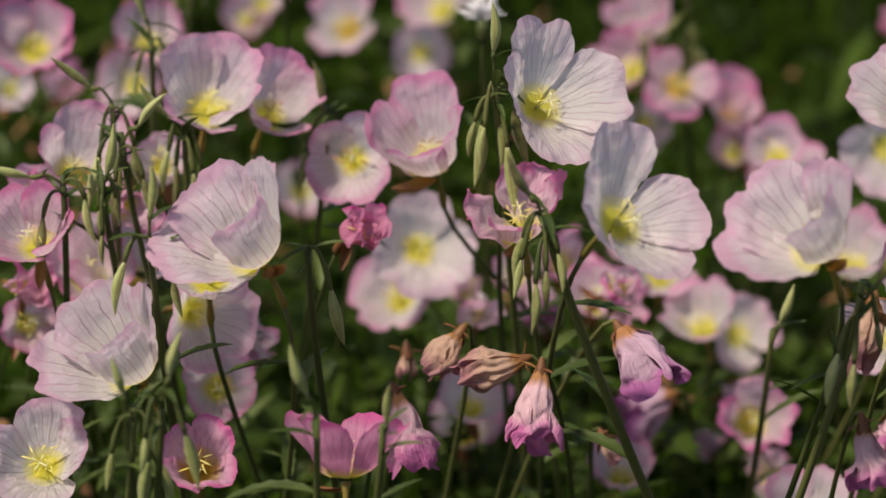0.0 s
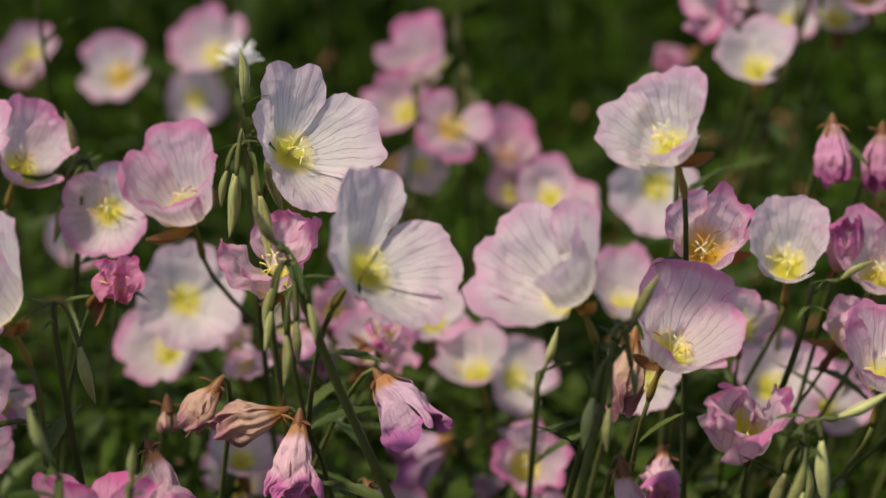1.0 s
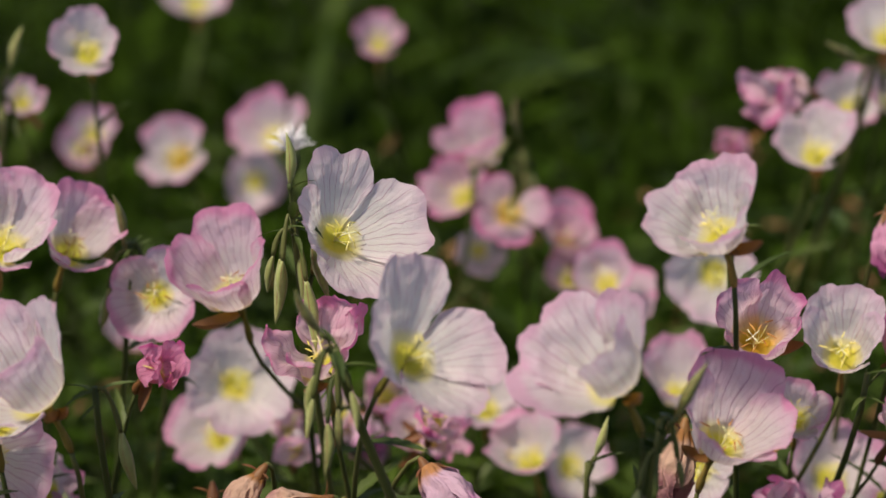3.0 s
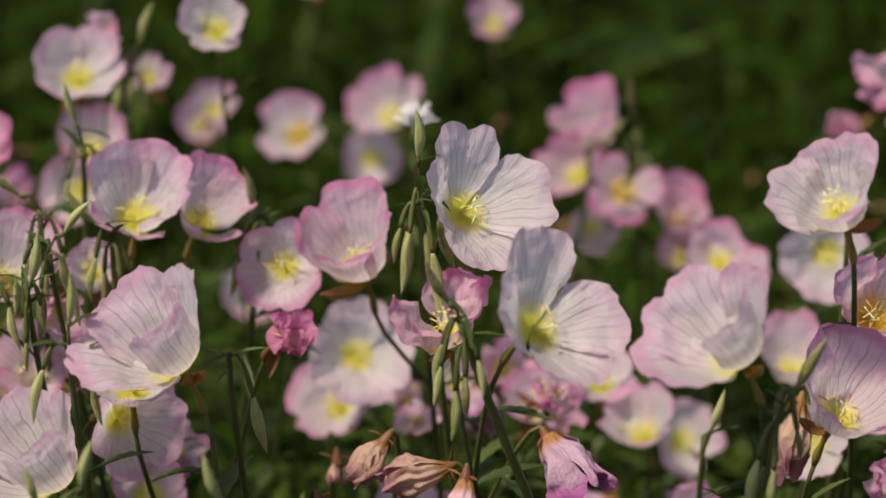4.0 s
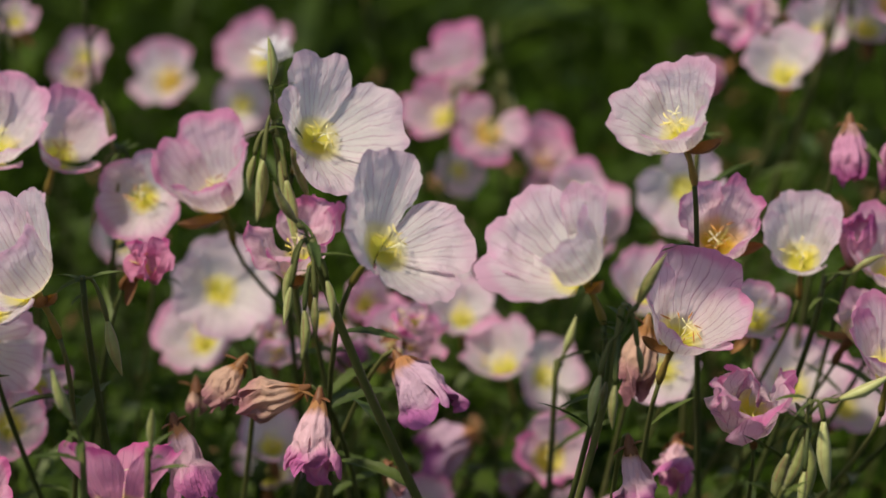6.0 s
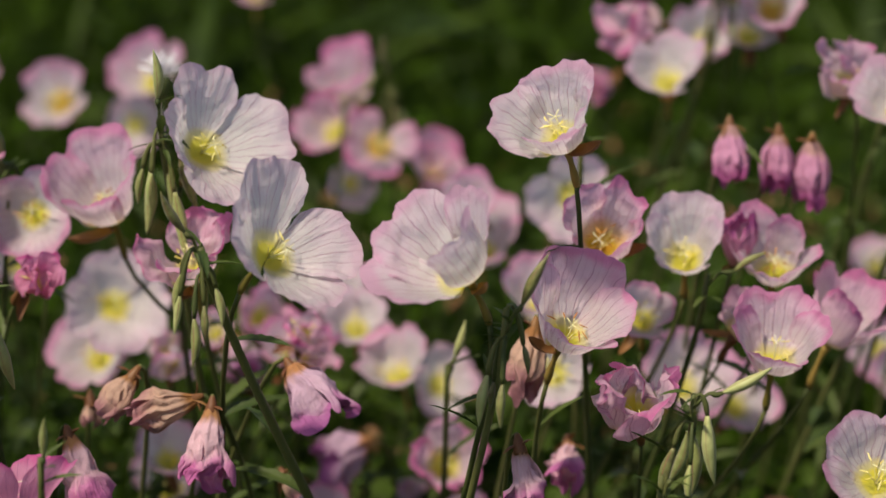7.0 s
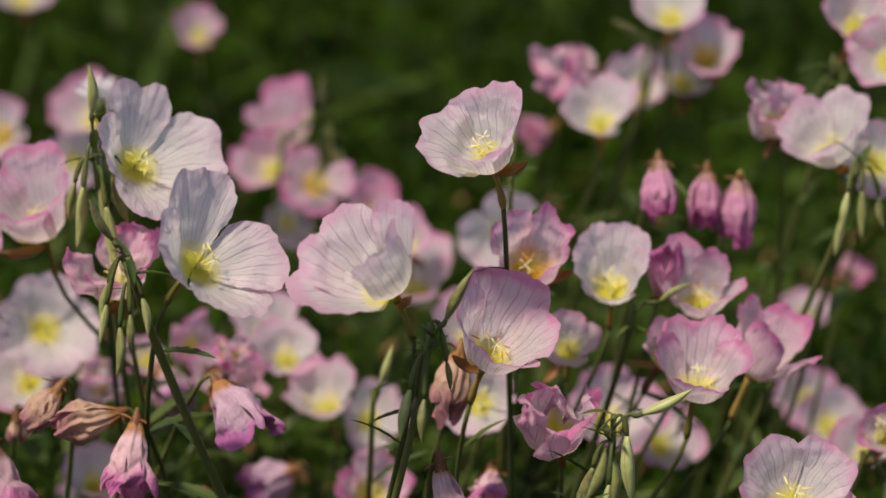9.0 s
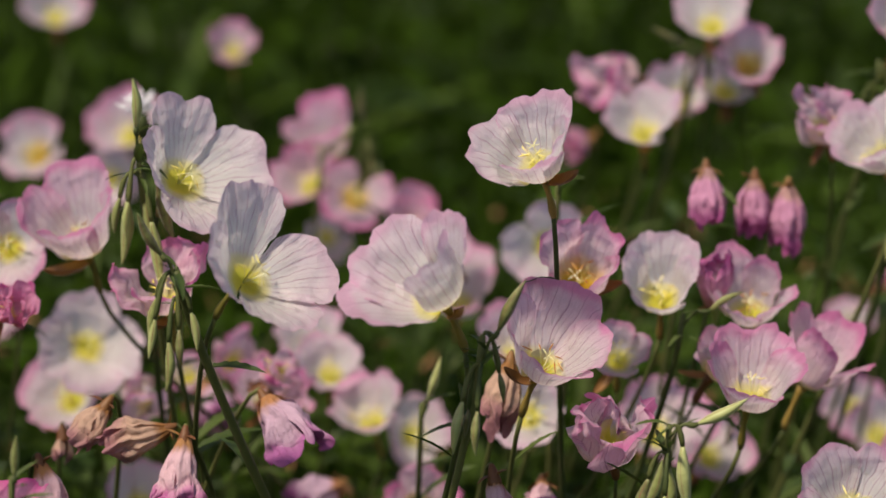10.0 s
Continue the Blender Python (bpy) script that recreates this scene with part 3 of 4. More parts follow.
def budstem(x, y, z, n=4, reach=150, up=1, lean=0, seed=1, thick=0.0016, slant=0.0):
    """A shoot with pointed buds: some hang round its tip, one may stand up and lean."""
    rng = random.Random(seed * 13)
    size = reach / 150.0
    thing = start_thing("primrose_bud_shoot", x + slant, y, z, Vector((0, 0, 1)), rng,
                        "green primrose shoot with pointed hanging buds and narrow leaves" if n > 1 else "green primrose shoot with one slender pointed bud", "bud", "primrose bud shoots", 0.02)
    here = Vector((x, y, z)) - thing.location
    stem = stalk(thing, thing.location + here, Vector((-slant * 2, 0, 1)), rng, thick, 6)
    tops = []
    if up:
        d = Vector((math.sin(radians(lean)), -0.15, math.cos(radians(lean)))).normalized()
        tops.append((d, 0.012 + 0.004 * rng.random(), rng.choice(BUDS[:3]), d))
    for k in range(n - (1 if up and n == 1 else 0)):
        a = 2 * math.pi * k / max(1, n) + rng.uniform(-0.5, 0.5)
        out = Vector((math.cos(a), 0.7 * math.sin(a), 0)) * rng.uniform(0.25, 0.6)
        hang = (Vector((0, 0, -1)) + out * 0.42).normalized()
        tops.append((hang, rng.uniform(0.006, 0.020), rng.choice(BUDS), out))
    for d, ped, me, out in tops:
        start = here - Vector((0, 0, rng.uniform(0, 0.014)))
        end = start + (d * ped if d.z > 0 else out * 0.020 + Vector((0, 0, -ped)))
        pts = curve_points(start, (Vector((0, 0, 0.02)) + out * 0.03), end, d * 0.02, 9)
        v, f, u = tube(pts, [0.0007, 0.0007, 0.0007, 0.0008, 0.0009, 0.0011, 0.0013, 0.0012, 0.0009], 7)
        twig = link_mesh("bud_stalk", v, f, STEM, thing, u)
        m = Matrix.Translation(pts[rng.randint(1, 4)]) @ Matrix.Rotation(rng.uniform(0, 6.28), 4, "Z") @ Matrix.Rotation(rng.uniform(-0.4, 0.8), 4, "X") @ Matrix.Scale(rng.uniform(0.25, 0.5), 4)
        instance("bract", rng.choice(LEAVES), twig, m)
        instance("bud", me, twig, Matrix.Translation(end) @ axes(d, rng.uniform(0, 360)) @ Matrix.Scale(max(0.75, min(1.35, size)), 4))
    for k in range(3):
        m = Matrix.Translation(here - Vector((0, 0, rng.uniform(0, 0.012)))) @ Matrix.Rotation(rng.uniform(0, 6.28), 4, "Z") @ Matrix.Rotation(rng.uniform(0.0, 1.0), 4, "X") @ Matrix.Scale(0.5, 4)
        instance("leaf", rng.choice(LEAVES), stem, m)
    return thing


def thistle(x, y, z, width=0.03):
    """A small fluffy white seed head."""
    rng = random.Random(5)
    thing = start_thing("fluffy_weed", x, y, z, Vector((0, 0, 1)), rng, "white fluffy thistle-like weed head on a thin green stem", "weed", "", 0.02)
    here = Vector((x, y, z)) - thing.location
    stalk(thing, thing.location + here, Vector((0, 0, 1)), rng, 0.0012, 2)
    pts = [here + Vector((0, 0, t)) for t in (-0.008, -0.005, 0.0, 0.004)]
    v, f, u = tube(pts, [0.0015, 0.0035, 0.0040, 0.0030], 10)
    link_mesh("head_base", v, f, STEM, thing, u)
    verts, faces = [], []
    for k in range(56):
        a, e = rng.uniform(0, 6.28), rng.uniform(0.25, 1.45)
        d = Vector((math.cos(a) * math.cos(e), math.sin(a) * math.cos(e), math.sin(e)))
        l = width * 0.5 * rng.uniform(0.7, 1.05)
        o = here + Vector((0, 0, 0.003)) + d * 0.002
        v2, f2, _ = tube([o, o + d * l * 0.5 + Vector((0, 0, 0.001)), o + d * l], [0.0003, 0.00032, 0.0002], 4)
        faces += [tuple(i + len(verts) for i in q) for q in f2]
        verts += v2
    tagged(link_mesh("fluff", verts, faces, FLUFF, thing), "white fluffy bristles", "", "", "stuff")
    return thing


# ---- ground ----
gm = bmesh.new()
bmesh.ops.create_grid(gm, x_segments=60, y_segments=60, size=1.0)
for v in gm.verts:
    # fine near the flower bed, wide towards the horizon
    v.co.x, v.co.y = math.copysign(abs(v.co.x) ** 3.2, v.co.x) * 900, math.copysign(abs(v.co.y) ** 3.2, v.co.y) * 900 + 1.5
    v.co.z = -0.03 + 0.025 * noise.noise(Vector((v.co.x * 1.7, v.co.y * 1.7, 0)))
gme = bpy.data.meshes.new("ground")
gm.to_mesh(gme)
gm.free()
gme.materials.append(soil_material())
tagged(new("ground", gme), "dark soil with moss and grass under the flower bed", "ground", "", "structure")

# ---- flowers and buds ----
bloom(0.125, 0.970, 0.511, az=28, el=36, rot=14, petals=((2, 0.0413, 32, 41), (90, 0.0399, 46, 48), (184, 0.0398, 30, 58), (277, 0.0428, 32, 49)), pink=0.14, vee=0.36, frill=0.5)
bloom(0.139, 0.865, 0.491, az=38, el=36, rot=15, petals=((2, 0.0420, 29, 41), (89, 0.0393, 36, 48), (188, 0.0390, 34, 58), (270, 0.0400, 32, 50)), pink=0.14, vee=0.36)
bloom(0.215, 0.830, 0.487, az=-60, el=53, rot=8, petals=((1, 0.0414, 56, 54), (97, 0.0442, 46, 60), (166, 0.0438, 40, 56), (276, 0.0440, 74, 66)), pink=0.30, sepals=(262,))
bloom(0.266, 0.870, 0.530, az=-40, el=50, rot=-15, petals=((0, 0.0363, 47, 62), (87, 0.0362, 46, 60), (189, 0.0350, 62, 62), (264, 0.0355, 66, 62)), pink=0.33, sepals=(245,), slant=.03, seed=3)
bloom(0.267, 0.875, 0.441, az=18, el=53, rot=30, petals=((3, 0.0441, 46, 60), (82, 0.0413, 60, 50), (182, 0.0390, 58, 62), (273, 0.0401, 60, 60)), pink=0.58, anther=1, sepals=(120,))
bloom(0.305, 0.947, 0.460, az=-10, el=42, rot=40, petals=((0, 0.0405, 66, 62), (90, 0.0405, 70, 60), (182, 0.0280, 62, 54), (270, 0.0410, 74, 62)), pink=0.74, deep=1, anther=1, crumple=0.3, sepals=(300,))
bloom(0.352, 0.965, 0.444, az=-19, el=49, rot=1, petals=((1, 0.0370, 46, 60), (90, 0.0350, 66), (175, 0.0330, 60, 60), (274, 0.0354, 66)), pink=0.12)
crumpled(0.296, 0.860, 0.409, width=0.0600, az=-30, el=48, pink=.72, seed=8, close=6)
bloom(0.369, 0.890, 0.416, az=-5, el=62, rot=9, petals=((0, 0.0390, 48, 62), (85, 0.0377, 58), (177, 0.0340, 58, 62), (277, 0.0378, 60)), pink=0.60)
bloom(0.414, 0.935, 0.409, az=47, el=63, rot=91, petals=((6, 0.0415, 64, 50), (87, 0.0405, 62, 48), (179, 0.0401, 74, 52), (268, 0.0388, 56, 40)), pink=0.66)
bloom(0.396, 0.963, 0.435, az=-14, el=57, rot=39, petals=((5, 0.0355, 74), (83, 0.0386, 50, 50), (180, 0.0363, 58), (272, 0.0364, 60)), pink=0.58, anther=1)
bloom(0.381, 0.800, 0.394, az=-12, el=48, rot=-42, petals=((0, 0.0345, 46, 58), (88, 0.0345, 44, 58), (180, 0.0340, 42, 58), (272, 0.0345, 46, 58)), pink=0.36)
bloom(-0.016, 1.060, 0.489, az=13, el=52, rot=44, petals=((11, 0.0412, 47, 58), (73, 0.0412, 53, 58), (190, 0.0394, 45, 58), (266, 0.0389, 62, 58)), pink=0.36)
bloom(0.013, 1.085, 0.478, az=24, el=45, rot=2, petals=((-13, 0.0381, 52), (98, 0.0359, 66), (169, 0.0360, 54), (285, 0.0370, 60)), pink=0.62, anther=1)
bloom(0.001, 0.905, 0.469, az=-58, el=57, rot=8, petals=((8, 0.0470, 60, 46), (88, 0.0477, 54, 60), (168, 0.0470, 40, 58), (272, 0.0450, 74, 66)), pink=0.30, sepals=(258, 275), frill=0.4)
bloom(-0.020, 0.955, 0.442, az=-3, el=58, rot=40, petals=((0, 0.0350, 45), (90, 0.0360, 46), (180, 0.0350, 50), (270, 0.0345, 48)), pink=0.33)
primrose(-0.028, 0.998, 0.415, width=0.0516, az=37, el=2, cup=34, pink=0.28, rot=20)
bloom(-0.051, 0.913, 0.418, az=-53, el=57, rot=22, petals=((2, 0.0444, 62, 50), (94, 0.0460, 54, 60), (166, 0.0468, 40, 58), (275, 0.0450, 75, 66)), pink=0.33, sepals=(262,), frill=0.4)
bloom(-0.092, 0.914, 0.378, az=-6, el=44, rot=-1, petals=((-11, 0.0325, 42, 58), (93, 0.0327, 44, 56), (177, 0.0326, 42), (281, 0.0327, 54)), pink=0.25)
bloom(-0.028, 0.914, 0.372, az=-2, el=46, rot=42, petals=((0, 0.0300, 62, 60, 50), (90, 0.0290, 64, 58, 58), (180, 0.0285, 66, 58, 54), (270, 0.0295, 64, 60, 52)), pink=0.84, deep=1, crumple=0.25, stigma=0)
primrose(0.031, 0.869, 0.386, width=0.0540, az=171, el=72, cup=44, pink=.97, rot=30, spread=46, vee=.34)
bloom(0.089, 1.040, 0.465, slant=.15, az=-34, el=58, rot=-12, petals=((4, 0.0470, 52, 52), (85, 0.0443, 60), (182, 0.0430, 66), (269, 0.0434, 66)), pink=0.58, anther=1, sepals=(158,), sepal_size=2.0)
primrose(0.054, 1.073, 0.460, slant=-.12, width=0.0464, az=-17, el=18, cup=30, pink=0.43, rot=45, anther=1)
bloom(0.096, 1.165, 0.381, az=3, el=25, rot=3, petals=((4, 0.0335, 24, 56), (93, 0.0332, 30, 54), (182, 0.0332, 32, 54), (261, 0.0332, 28, 54)), pink=0.12)
bloom(0.089, 1.185, 0.345, az=-37, el=35, rot=13, petals=((0, 0.0311, 36), (91, 0.0321, 35), (179, 0.0308, 45, 40), (270, 0.0311, 36)), pink=0.42, anther=1)
crumpled(0.046, 0.997, 0.447, width=0.0322, az=27, el=30, pink=.97, seed=5)
bloom(0.119, 0.965, 0.455, az=-27, el=60, rot=-9, petals=((-19, 0.0365, 46), (108, 0.0330, 50, 50), (172, 0.0340, 64), (280, 0.0357, 58)), pink=0.76, crumple=0.6, sepals=(170,))
bloom(0.289, 1.230, 0.296, az=8, el=29, rot=7, petals=((-11, 0.0278, 32), (98, 0.0269, 46), (165, 0.0269, 33), (288, 0.0270, 38)), pink=0.25)
bloom(0.250, 1.150, 0.331, az=-39, el=57, rot=38, petals=((8, 0.0325, 50), (87, 0.0322, 48), (182, 0.0312, 57), (263, 0.0316, 49)), pink=0.36)
bloom(0.360, 1.192, 0.419, az=-12, el=8, rot=4, petals=((-8, 0.0310, 30), (104, 0.0328, 32), (176, 0.0310, 34), (268, 0.0310, 46)), pink=0.14)
bloom(0.324, 1.260, 0.364, az=-10, el=60, rot=11, petals=((-3, 0.0421, 47, 60), (89, 0.0393, 55), (180, 0.0394, 52), (273, 0.0393, 62)), pink=0.58)
bloom(0.329, 1.145, 0.364, az=-9, el=64, rot=-3, petals=((0, 0.0381, 52, 58), (87, 0.0367, 58), (180, 0.0365, 55), (273, 0.0364, 66)), pink=0.42)
bloom(0.278, 1.349, 0.415, az=-6, el=29, rot=-17, petals=((14, 0.0274, 22, 40), (99, 0.0272, 28, 40), (165, 0.0273, 30, 46), (261, 0.0283, 17, 42)), pink=0.70, deep=1)
bloom(0.277, 1.407, 0.434, az=-50, el=58, rot=-40, petals=((-8, 0.0440, 54), (88, 0.0420, 54, 48), (183, 0.0410, 64), (278, 0.0430, 68)), pink=0.72)
bloom(0.259, 1.385, 0.416, az=-47, el=38, rot=-19, petals=((11, 0.0335, 56, 48), (82, 0.0344, 50, 46), (180, 0.0335, 49), (267, 0.0334, 45)), pink=0.68)
primrose(0.323, 1.395, 0.378, width=0.0363, az=8, el=55, cup=52, pink=0.73, rot=20)
primrose(0.267, 1.388, 0.382, width=0.0341, az=-0, el=15, cup=28, pink=0.15, rot=10)
bloom(0.419, 1.200, 0.478, az=-22, el=54, rot=13, petals=((-12, 0.0333, 39), (95, 0.0324, 48), (183, 0.0331, 44), (274, 0.0332, 57)), pink=0.30, sepals=(200,))
crumpled(0.426, 1.252, 0.505, width=0.0509, az=-68, el=14, pink=.74, seed=11)
primrose(0.479, 1.258, 0.530, width=0.0497, az=-24, el=48, cup=36, pink=0.28, rot=45)
primrose(0.502, 1.256, 0.506, width=0.0452, az=-15, el=42, cup=44, pink=0.58, rot=0, deep=1)
primrose(0.496, 1.279, 0.486, width=0.0457, az=-13, el=45, cup=42, pink=0.43, rot=40)
crumpled(0.457, 1.457, 0.424, width=0.0336, az=-57, el=5, pink=.8, seed=13)
wilted(0.390, 1.013, 0.498, length=0.0310, az=-9, el=-72, tone=3, seed=1, skirt=0)
wilted(0.419, 1.022, 0.490, length=0.0300, az=-30, el=-82, tone=3, seed=2, skirt=0)
wilted(0.435, 1.017, 0.486, length=0.0340, az=-21, el=-84, tone=3, seed=3, skirt=0)
bloom(0.478, 1.000, 0.499, az=-53, el=51, rot=16, petals=((4, 0.0382, 47), (88, 0.0363, 53, 60), (183, 0.0359, 56), (265, 0.0372, 62, 62)), pink=0.33, sepals=(250,))
primrose(0.513, 1.027, 0.489, width=0.0438, az=-17, el=22, cup=32, pink=0.28, rot=10)
crumpled(0.465, 1.043, 0.506, width=0.0467, az=-42, el=44, pink=.7, seed=17)
primrose(0.517, 1.071, 0.552, width=0.0477, az=-14, el=45, cup=42, pink=0.53, rot=20)
primrose(0.522, 1.038, 0.540, width=0.0438, az=-35, el=30, cup=36, pink=0.48, rot=45)
primrose(0.566, 1.218, 0.298, width=0.0421, az=-23, el=24, cup=28, pink=0.52, rot=20)
primrose(0.617, 1.350, 0.309, width=0.0384, az=-23, el=62, cup=36, pink=0.58, rot=45)
crumpled(0.625, 1.311, 0.351, width=0.0291, az=6, el=30, pink=.8, seed=19)
bloom(0.306, 1.030, 0.370, az=-20, el=26, rot=-35, petals=((0, 0.0258, 40), (98, 0.0255, 42), (170, 0.0258, 48), (273, 0.0258, 43)), pink=0.14)
bloom(0.389, 1.080, 0.338, az=11, el=43, rot=-3, petals=((-1, 0.0354, 40), (90, 0.0355, 40), (177, 0.0352, 42), (274, 0.0368, 38)), pink=0.48)
primrose(0.427, 1.100, 0.316, width=0.0460, az=14, el=40, cup=34, pink=0.42, rot=10)
primrose(0.333, 0.970, 0.415, width=0.0327, az=-17, el=42, cup=44, pink=0.48, rot=0)
bloom(0.093, 1.536, 0.413, az=-29, el=38, rot=35, petals=((12, 0.0334, 42, 52), (80, 0.0339, 35, 46), (181, 0.0325, 40, 46), (267, 0.0327, 38, 54)), pink=0.48, deep=1)
bloom(0.158, 1.538, 0.423, az=-40, el=47, rot=-23, petals=((10, 0.0377, 48), (86, 0.0377, 45), (168, 0.0378, 44, 50), (275, 0.0376, 40, 46)), pink=0.60)
primrose(0.143, 1.548, 0.393, width=0.0443, az=-4, el=20, cup=28, pink=0.28, rot=20)
bloom(0.030, 1.239, 0.544, az=-7, el=36, rot=3, petals=((2, 0.0283, 46), (89, 0.0282, 50), (184, 0.0284, 46), (265, 0.0280, 54)), pink=0.25)
primrose(-0.046, 1.261, 0.515, width=0.0530, az=2, el=45, cup=36, pink=0.33, rot=40)
primrose(-0.043, 1.371, 0.448, width=0.0473, az=6, el=40, cup=40, pink=0.58, rot=40)
primrose(-0.051, 1.364, 0.426, width=0.0442, az=-19, el=20, cup=32, pink=0.43, rot=10)
primrose(-0.104, 1.247, 0.477, width=0.0522, az=-1, el=40, cup=42, pink=0.68, rot=45)
crumpled(-0.099, 1.498, 0.387, width=0.0336, az=12, el=30, pink=.7, seed=23)
primrose(-0.130, 1.416, 0.412, width=0.0326, az=4, el=30, cup=34, pink=0.15, rot=0)
primrose(0.030, 1.715, 0.380, width=0.0398, az=-2, el=40, cup=40, pink=0.58, rot=20)
bloom(-0.081, 1.060, 0.460, az=23, el=46, rot=33, petals=((-7, 0.0412, 43), (97, 0.0368, 64), (176, 0.0377, 60), (273, 0.0378, 58)), pink=0.62, anther=1)
primrose(-0.094, 1.002, 0.446, width=0.0468, az=-19, el=58, cup=42, pink=0.68, rot=20)
crumpled(-0.057, 1.052, 0.451, width=0.0345, az=11, el=20, pink=.75, seed=29)
primrose(-0.057, 1.068, 0.404, width=0.0627, az=-13, el=58, cup=40, pink=0.38, rot=30)
primrose(-0.016, 1.046, 0.356, width=0.0409, az=9, el=30, cup=46, pink=0.53, rot=45)
primrose(-0.107, 1.068, 0.386, width=0.0327, az=24, el=20, cup=42, pink=0.70, rot=10)
crumpled(-0.086, 0.980, 0.385, width=0.0215, az=3, el=40, pink=.7, seed=31)
primrose(0.054, 1.500, 0.311, width=0.0426, az=7, el=30, cup=40, pink=0.43, rot=10)
wilted(0.089, 0.947, 0.417, length=0.0236, az=-78, el=-48, tone=0, seed=4)
wilted(0.114, 0.930, 0.409, length=0.0324, az=-89, el=-12, tone=0, seed=5)
wilted(0.120, 0.919, 0.409, length=0.0364, az=-30, el=-70, tone=1, seed=6)
primrose(0.118, 1.124, 0.304, width=0.0406, az=-0, el=54, cup=40, pink=0.42, rot=20)
wilted(0.058, 0.933, 0.396, length=0.0356, az=29, el=-62, tone=1, seed=7)
wilted(0.158, 0.938, 0.418, length=0.0360, az=43, el=-44, tone=2, seed=8, skirt=.55)
primrose(0.264, 1.101, 0.297, width=0.0397, az=-6, el=34, cup=66, pink=0.70, rot=10, crumple=.5, flare=40)
wilted(0.241, 0.849, 0.406, length=0.0265, az=16, el=-66, tone=1, seed=9)
wilted(0.268, 0.925, 0.432, length=0.0309, az=-44, el=-70, tone=0, seed=10)
bloom(0.245, 1.653, 0.462, az=-8, el=50, rot=7, petals=((6, 0.0281, 46, 46), (83, 0.0280, 52, 48), (181, 0.0278, 39), (270, 0.0274, 54)), pink=0.72)
primrose(0.036, 1.576, 0.423, width=0.0367, az=-2, el=45, cup=44, pink=0.58, rot=30)
primrose(-0.008, 1.414, 0.482, width=0.0291, az=-0, el=40, cup=44, pink=0.58, rot=20)
primrose(0.123, 1.800, 0.471, width=0.0522, az=-3, el=45, cup=40, pink=0.43, rot=10)
primrose(0.481, 0.924, 0.377, width=0.0259, az=-45, el=40, cup=50, pink=0.68, rot=10)
wilted(0.295, 0.965, 0.359, length=0.0300, az=-15, el=-20, tone=1, seed=12)
wilted(0.232, 1.174, 0.277, length=0.0255, az=-61, el=-40, tone=0, seed=13)
wilted(0.073, 1.019, 0.381, length=0.0136, az=-3, el=-60, tone=0, seed=14)
budstem(0.108, 0.975, 0.524, n=6, reach=150, up=1, lean=-3, seed=1, slant=0.05)
budstem(0.113, 0.875, 0.495, n=6, reach=108, up=1, lean=-27, thick=.0021, slant=.13, seed=36)
budstem(0.231, 0.830, 0.473, n=4, reach=120, up=1, lean=25, thick=.0017, seed=3)
budstem(0.021, 0.922, 0.469, n=1, reach=170, up=0, lean=0, seed=4)
budstem(0.308, 0.820, 0.433, n=4, reach=150, up=1, lean=62, seed=5)
budstem(-0.055, 1.014, 0.495, n=4, reach=130, up=1, lean=40, seed=6)
budstem(-0.027, 1.031, 0.495, n=4, reach=110, up=1, lean=-35, seed=7)
budstem(-0.064, 0.989, 0.483, n=3, reach=120, up=1, lean=10, seed=8)
budstem(-0.081, 0.992, 0.483, n=2, reach=110, up=1, lean=-70, seed=9)
budstem(-0.044, 0.911, 0.480, n=2, reach=110, up=1, lean=4, seed=10)
budstem(-0.042, 0.824, 0.445, n=3, reach=130, up=1, lean=15, seed=11)
budstem(0.042, 0.823, 0.429, n=1, reach=80, up=1, lean=4, seed=12)
budstem(0.017, 0.828, 0.433, n=1, reach=80, up=1, lean=-16, seed=13)
budstem(0.289, 1.366, 0.449, n=5, reach=110, up=1, lean=-6, seed=14)
budstem(0.252, 1.318, 0.450, n=1, reach=60, up=1, lean=40, seed=15)
budstem(0.476, 0.965, 0.506, n=5, reach=110, up=0, lean=0, seed=16)
budstem(0.042, 1.076, 0.486, n=4, reach=110, up=1, lean=-10, seed=17)
budstem(0.241, 0.987, 0.395, n=1, reach=60, up=1, lean=14, seed=18)
budstem(0.312, 1.004, 0.501, n=1, reach=70, up=1, lean=0, seed=19)
budstem(0.519, 1.103, 0.534, n=4, reach=110, up=1, lean=30, seed=20)
budstem(0.470, 0.925, 0.371, n=2, reach=100, up=1, lean=20, seed=21)
budstem(0.356, 0.943, 0.445, n=1, reach=60, up=1, lean=60, seed=22)
thistle(0.124, 1.120, 0.512, width=0.0251)
primrose(0.192, 1.155, 0.346, width=0.0415, az=-10, el=64, cup=38, pink=0.63, rot=20)
primrose(0.231, 1.179, 0.352, width=0.0424, az=-11, el=50, cup=34, pink=0.33, rot=40)
crumpled(0.121, 1.123, 0.361, width=0.0281, az=4, el=20, pink=.6, seed=37)
budstem(0.465, 1.240, 0.521, n=3, reach=80, up=1, lean=-62, thick=.0022, seed=23)
budstem(-0.053, 0.843, 0.434, n=2, reach=100, up=1, lean=-14, seed=24)
primrose(0.480, 1.317, 0.475, width=0.0470, az=-16, el=42, cup=40, pink=0.48, rot=20)
primrose(0.327, 1.417, 0.386, width=0.0391, az=0, el=40, cup=40, pink=.68, rot=10)
primrose(0.326, 1.390, 0.358, width=0.0353, az=-14, el=46, cup=46, pink=.66, rot=30)
primrose(0.316, 1.253, 0.396, width=0.0395, az=-25, el=44, cup=42, pink=.6, rot=0)
wilted(0.158, 0.969, 0.353, length=0.0143, az=28, el=-40, tone=0, seed=21, skirt=.9)
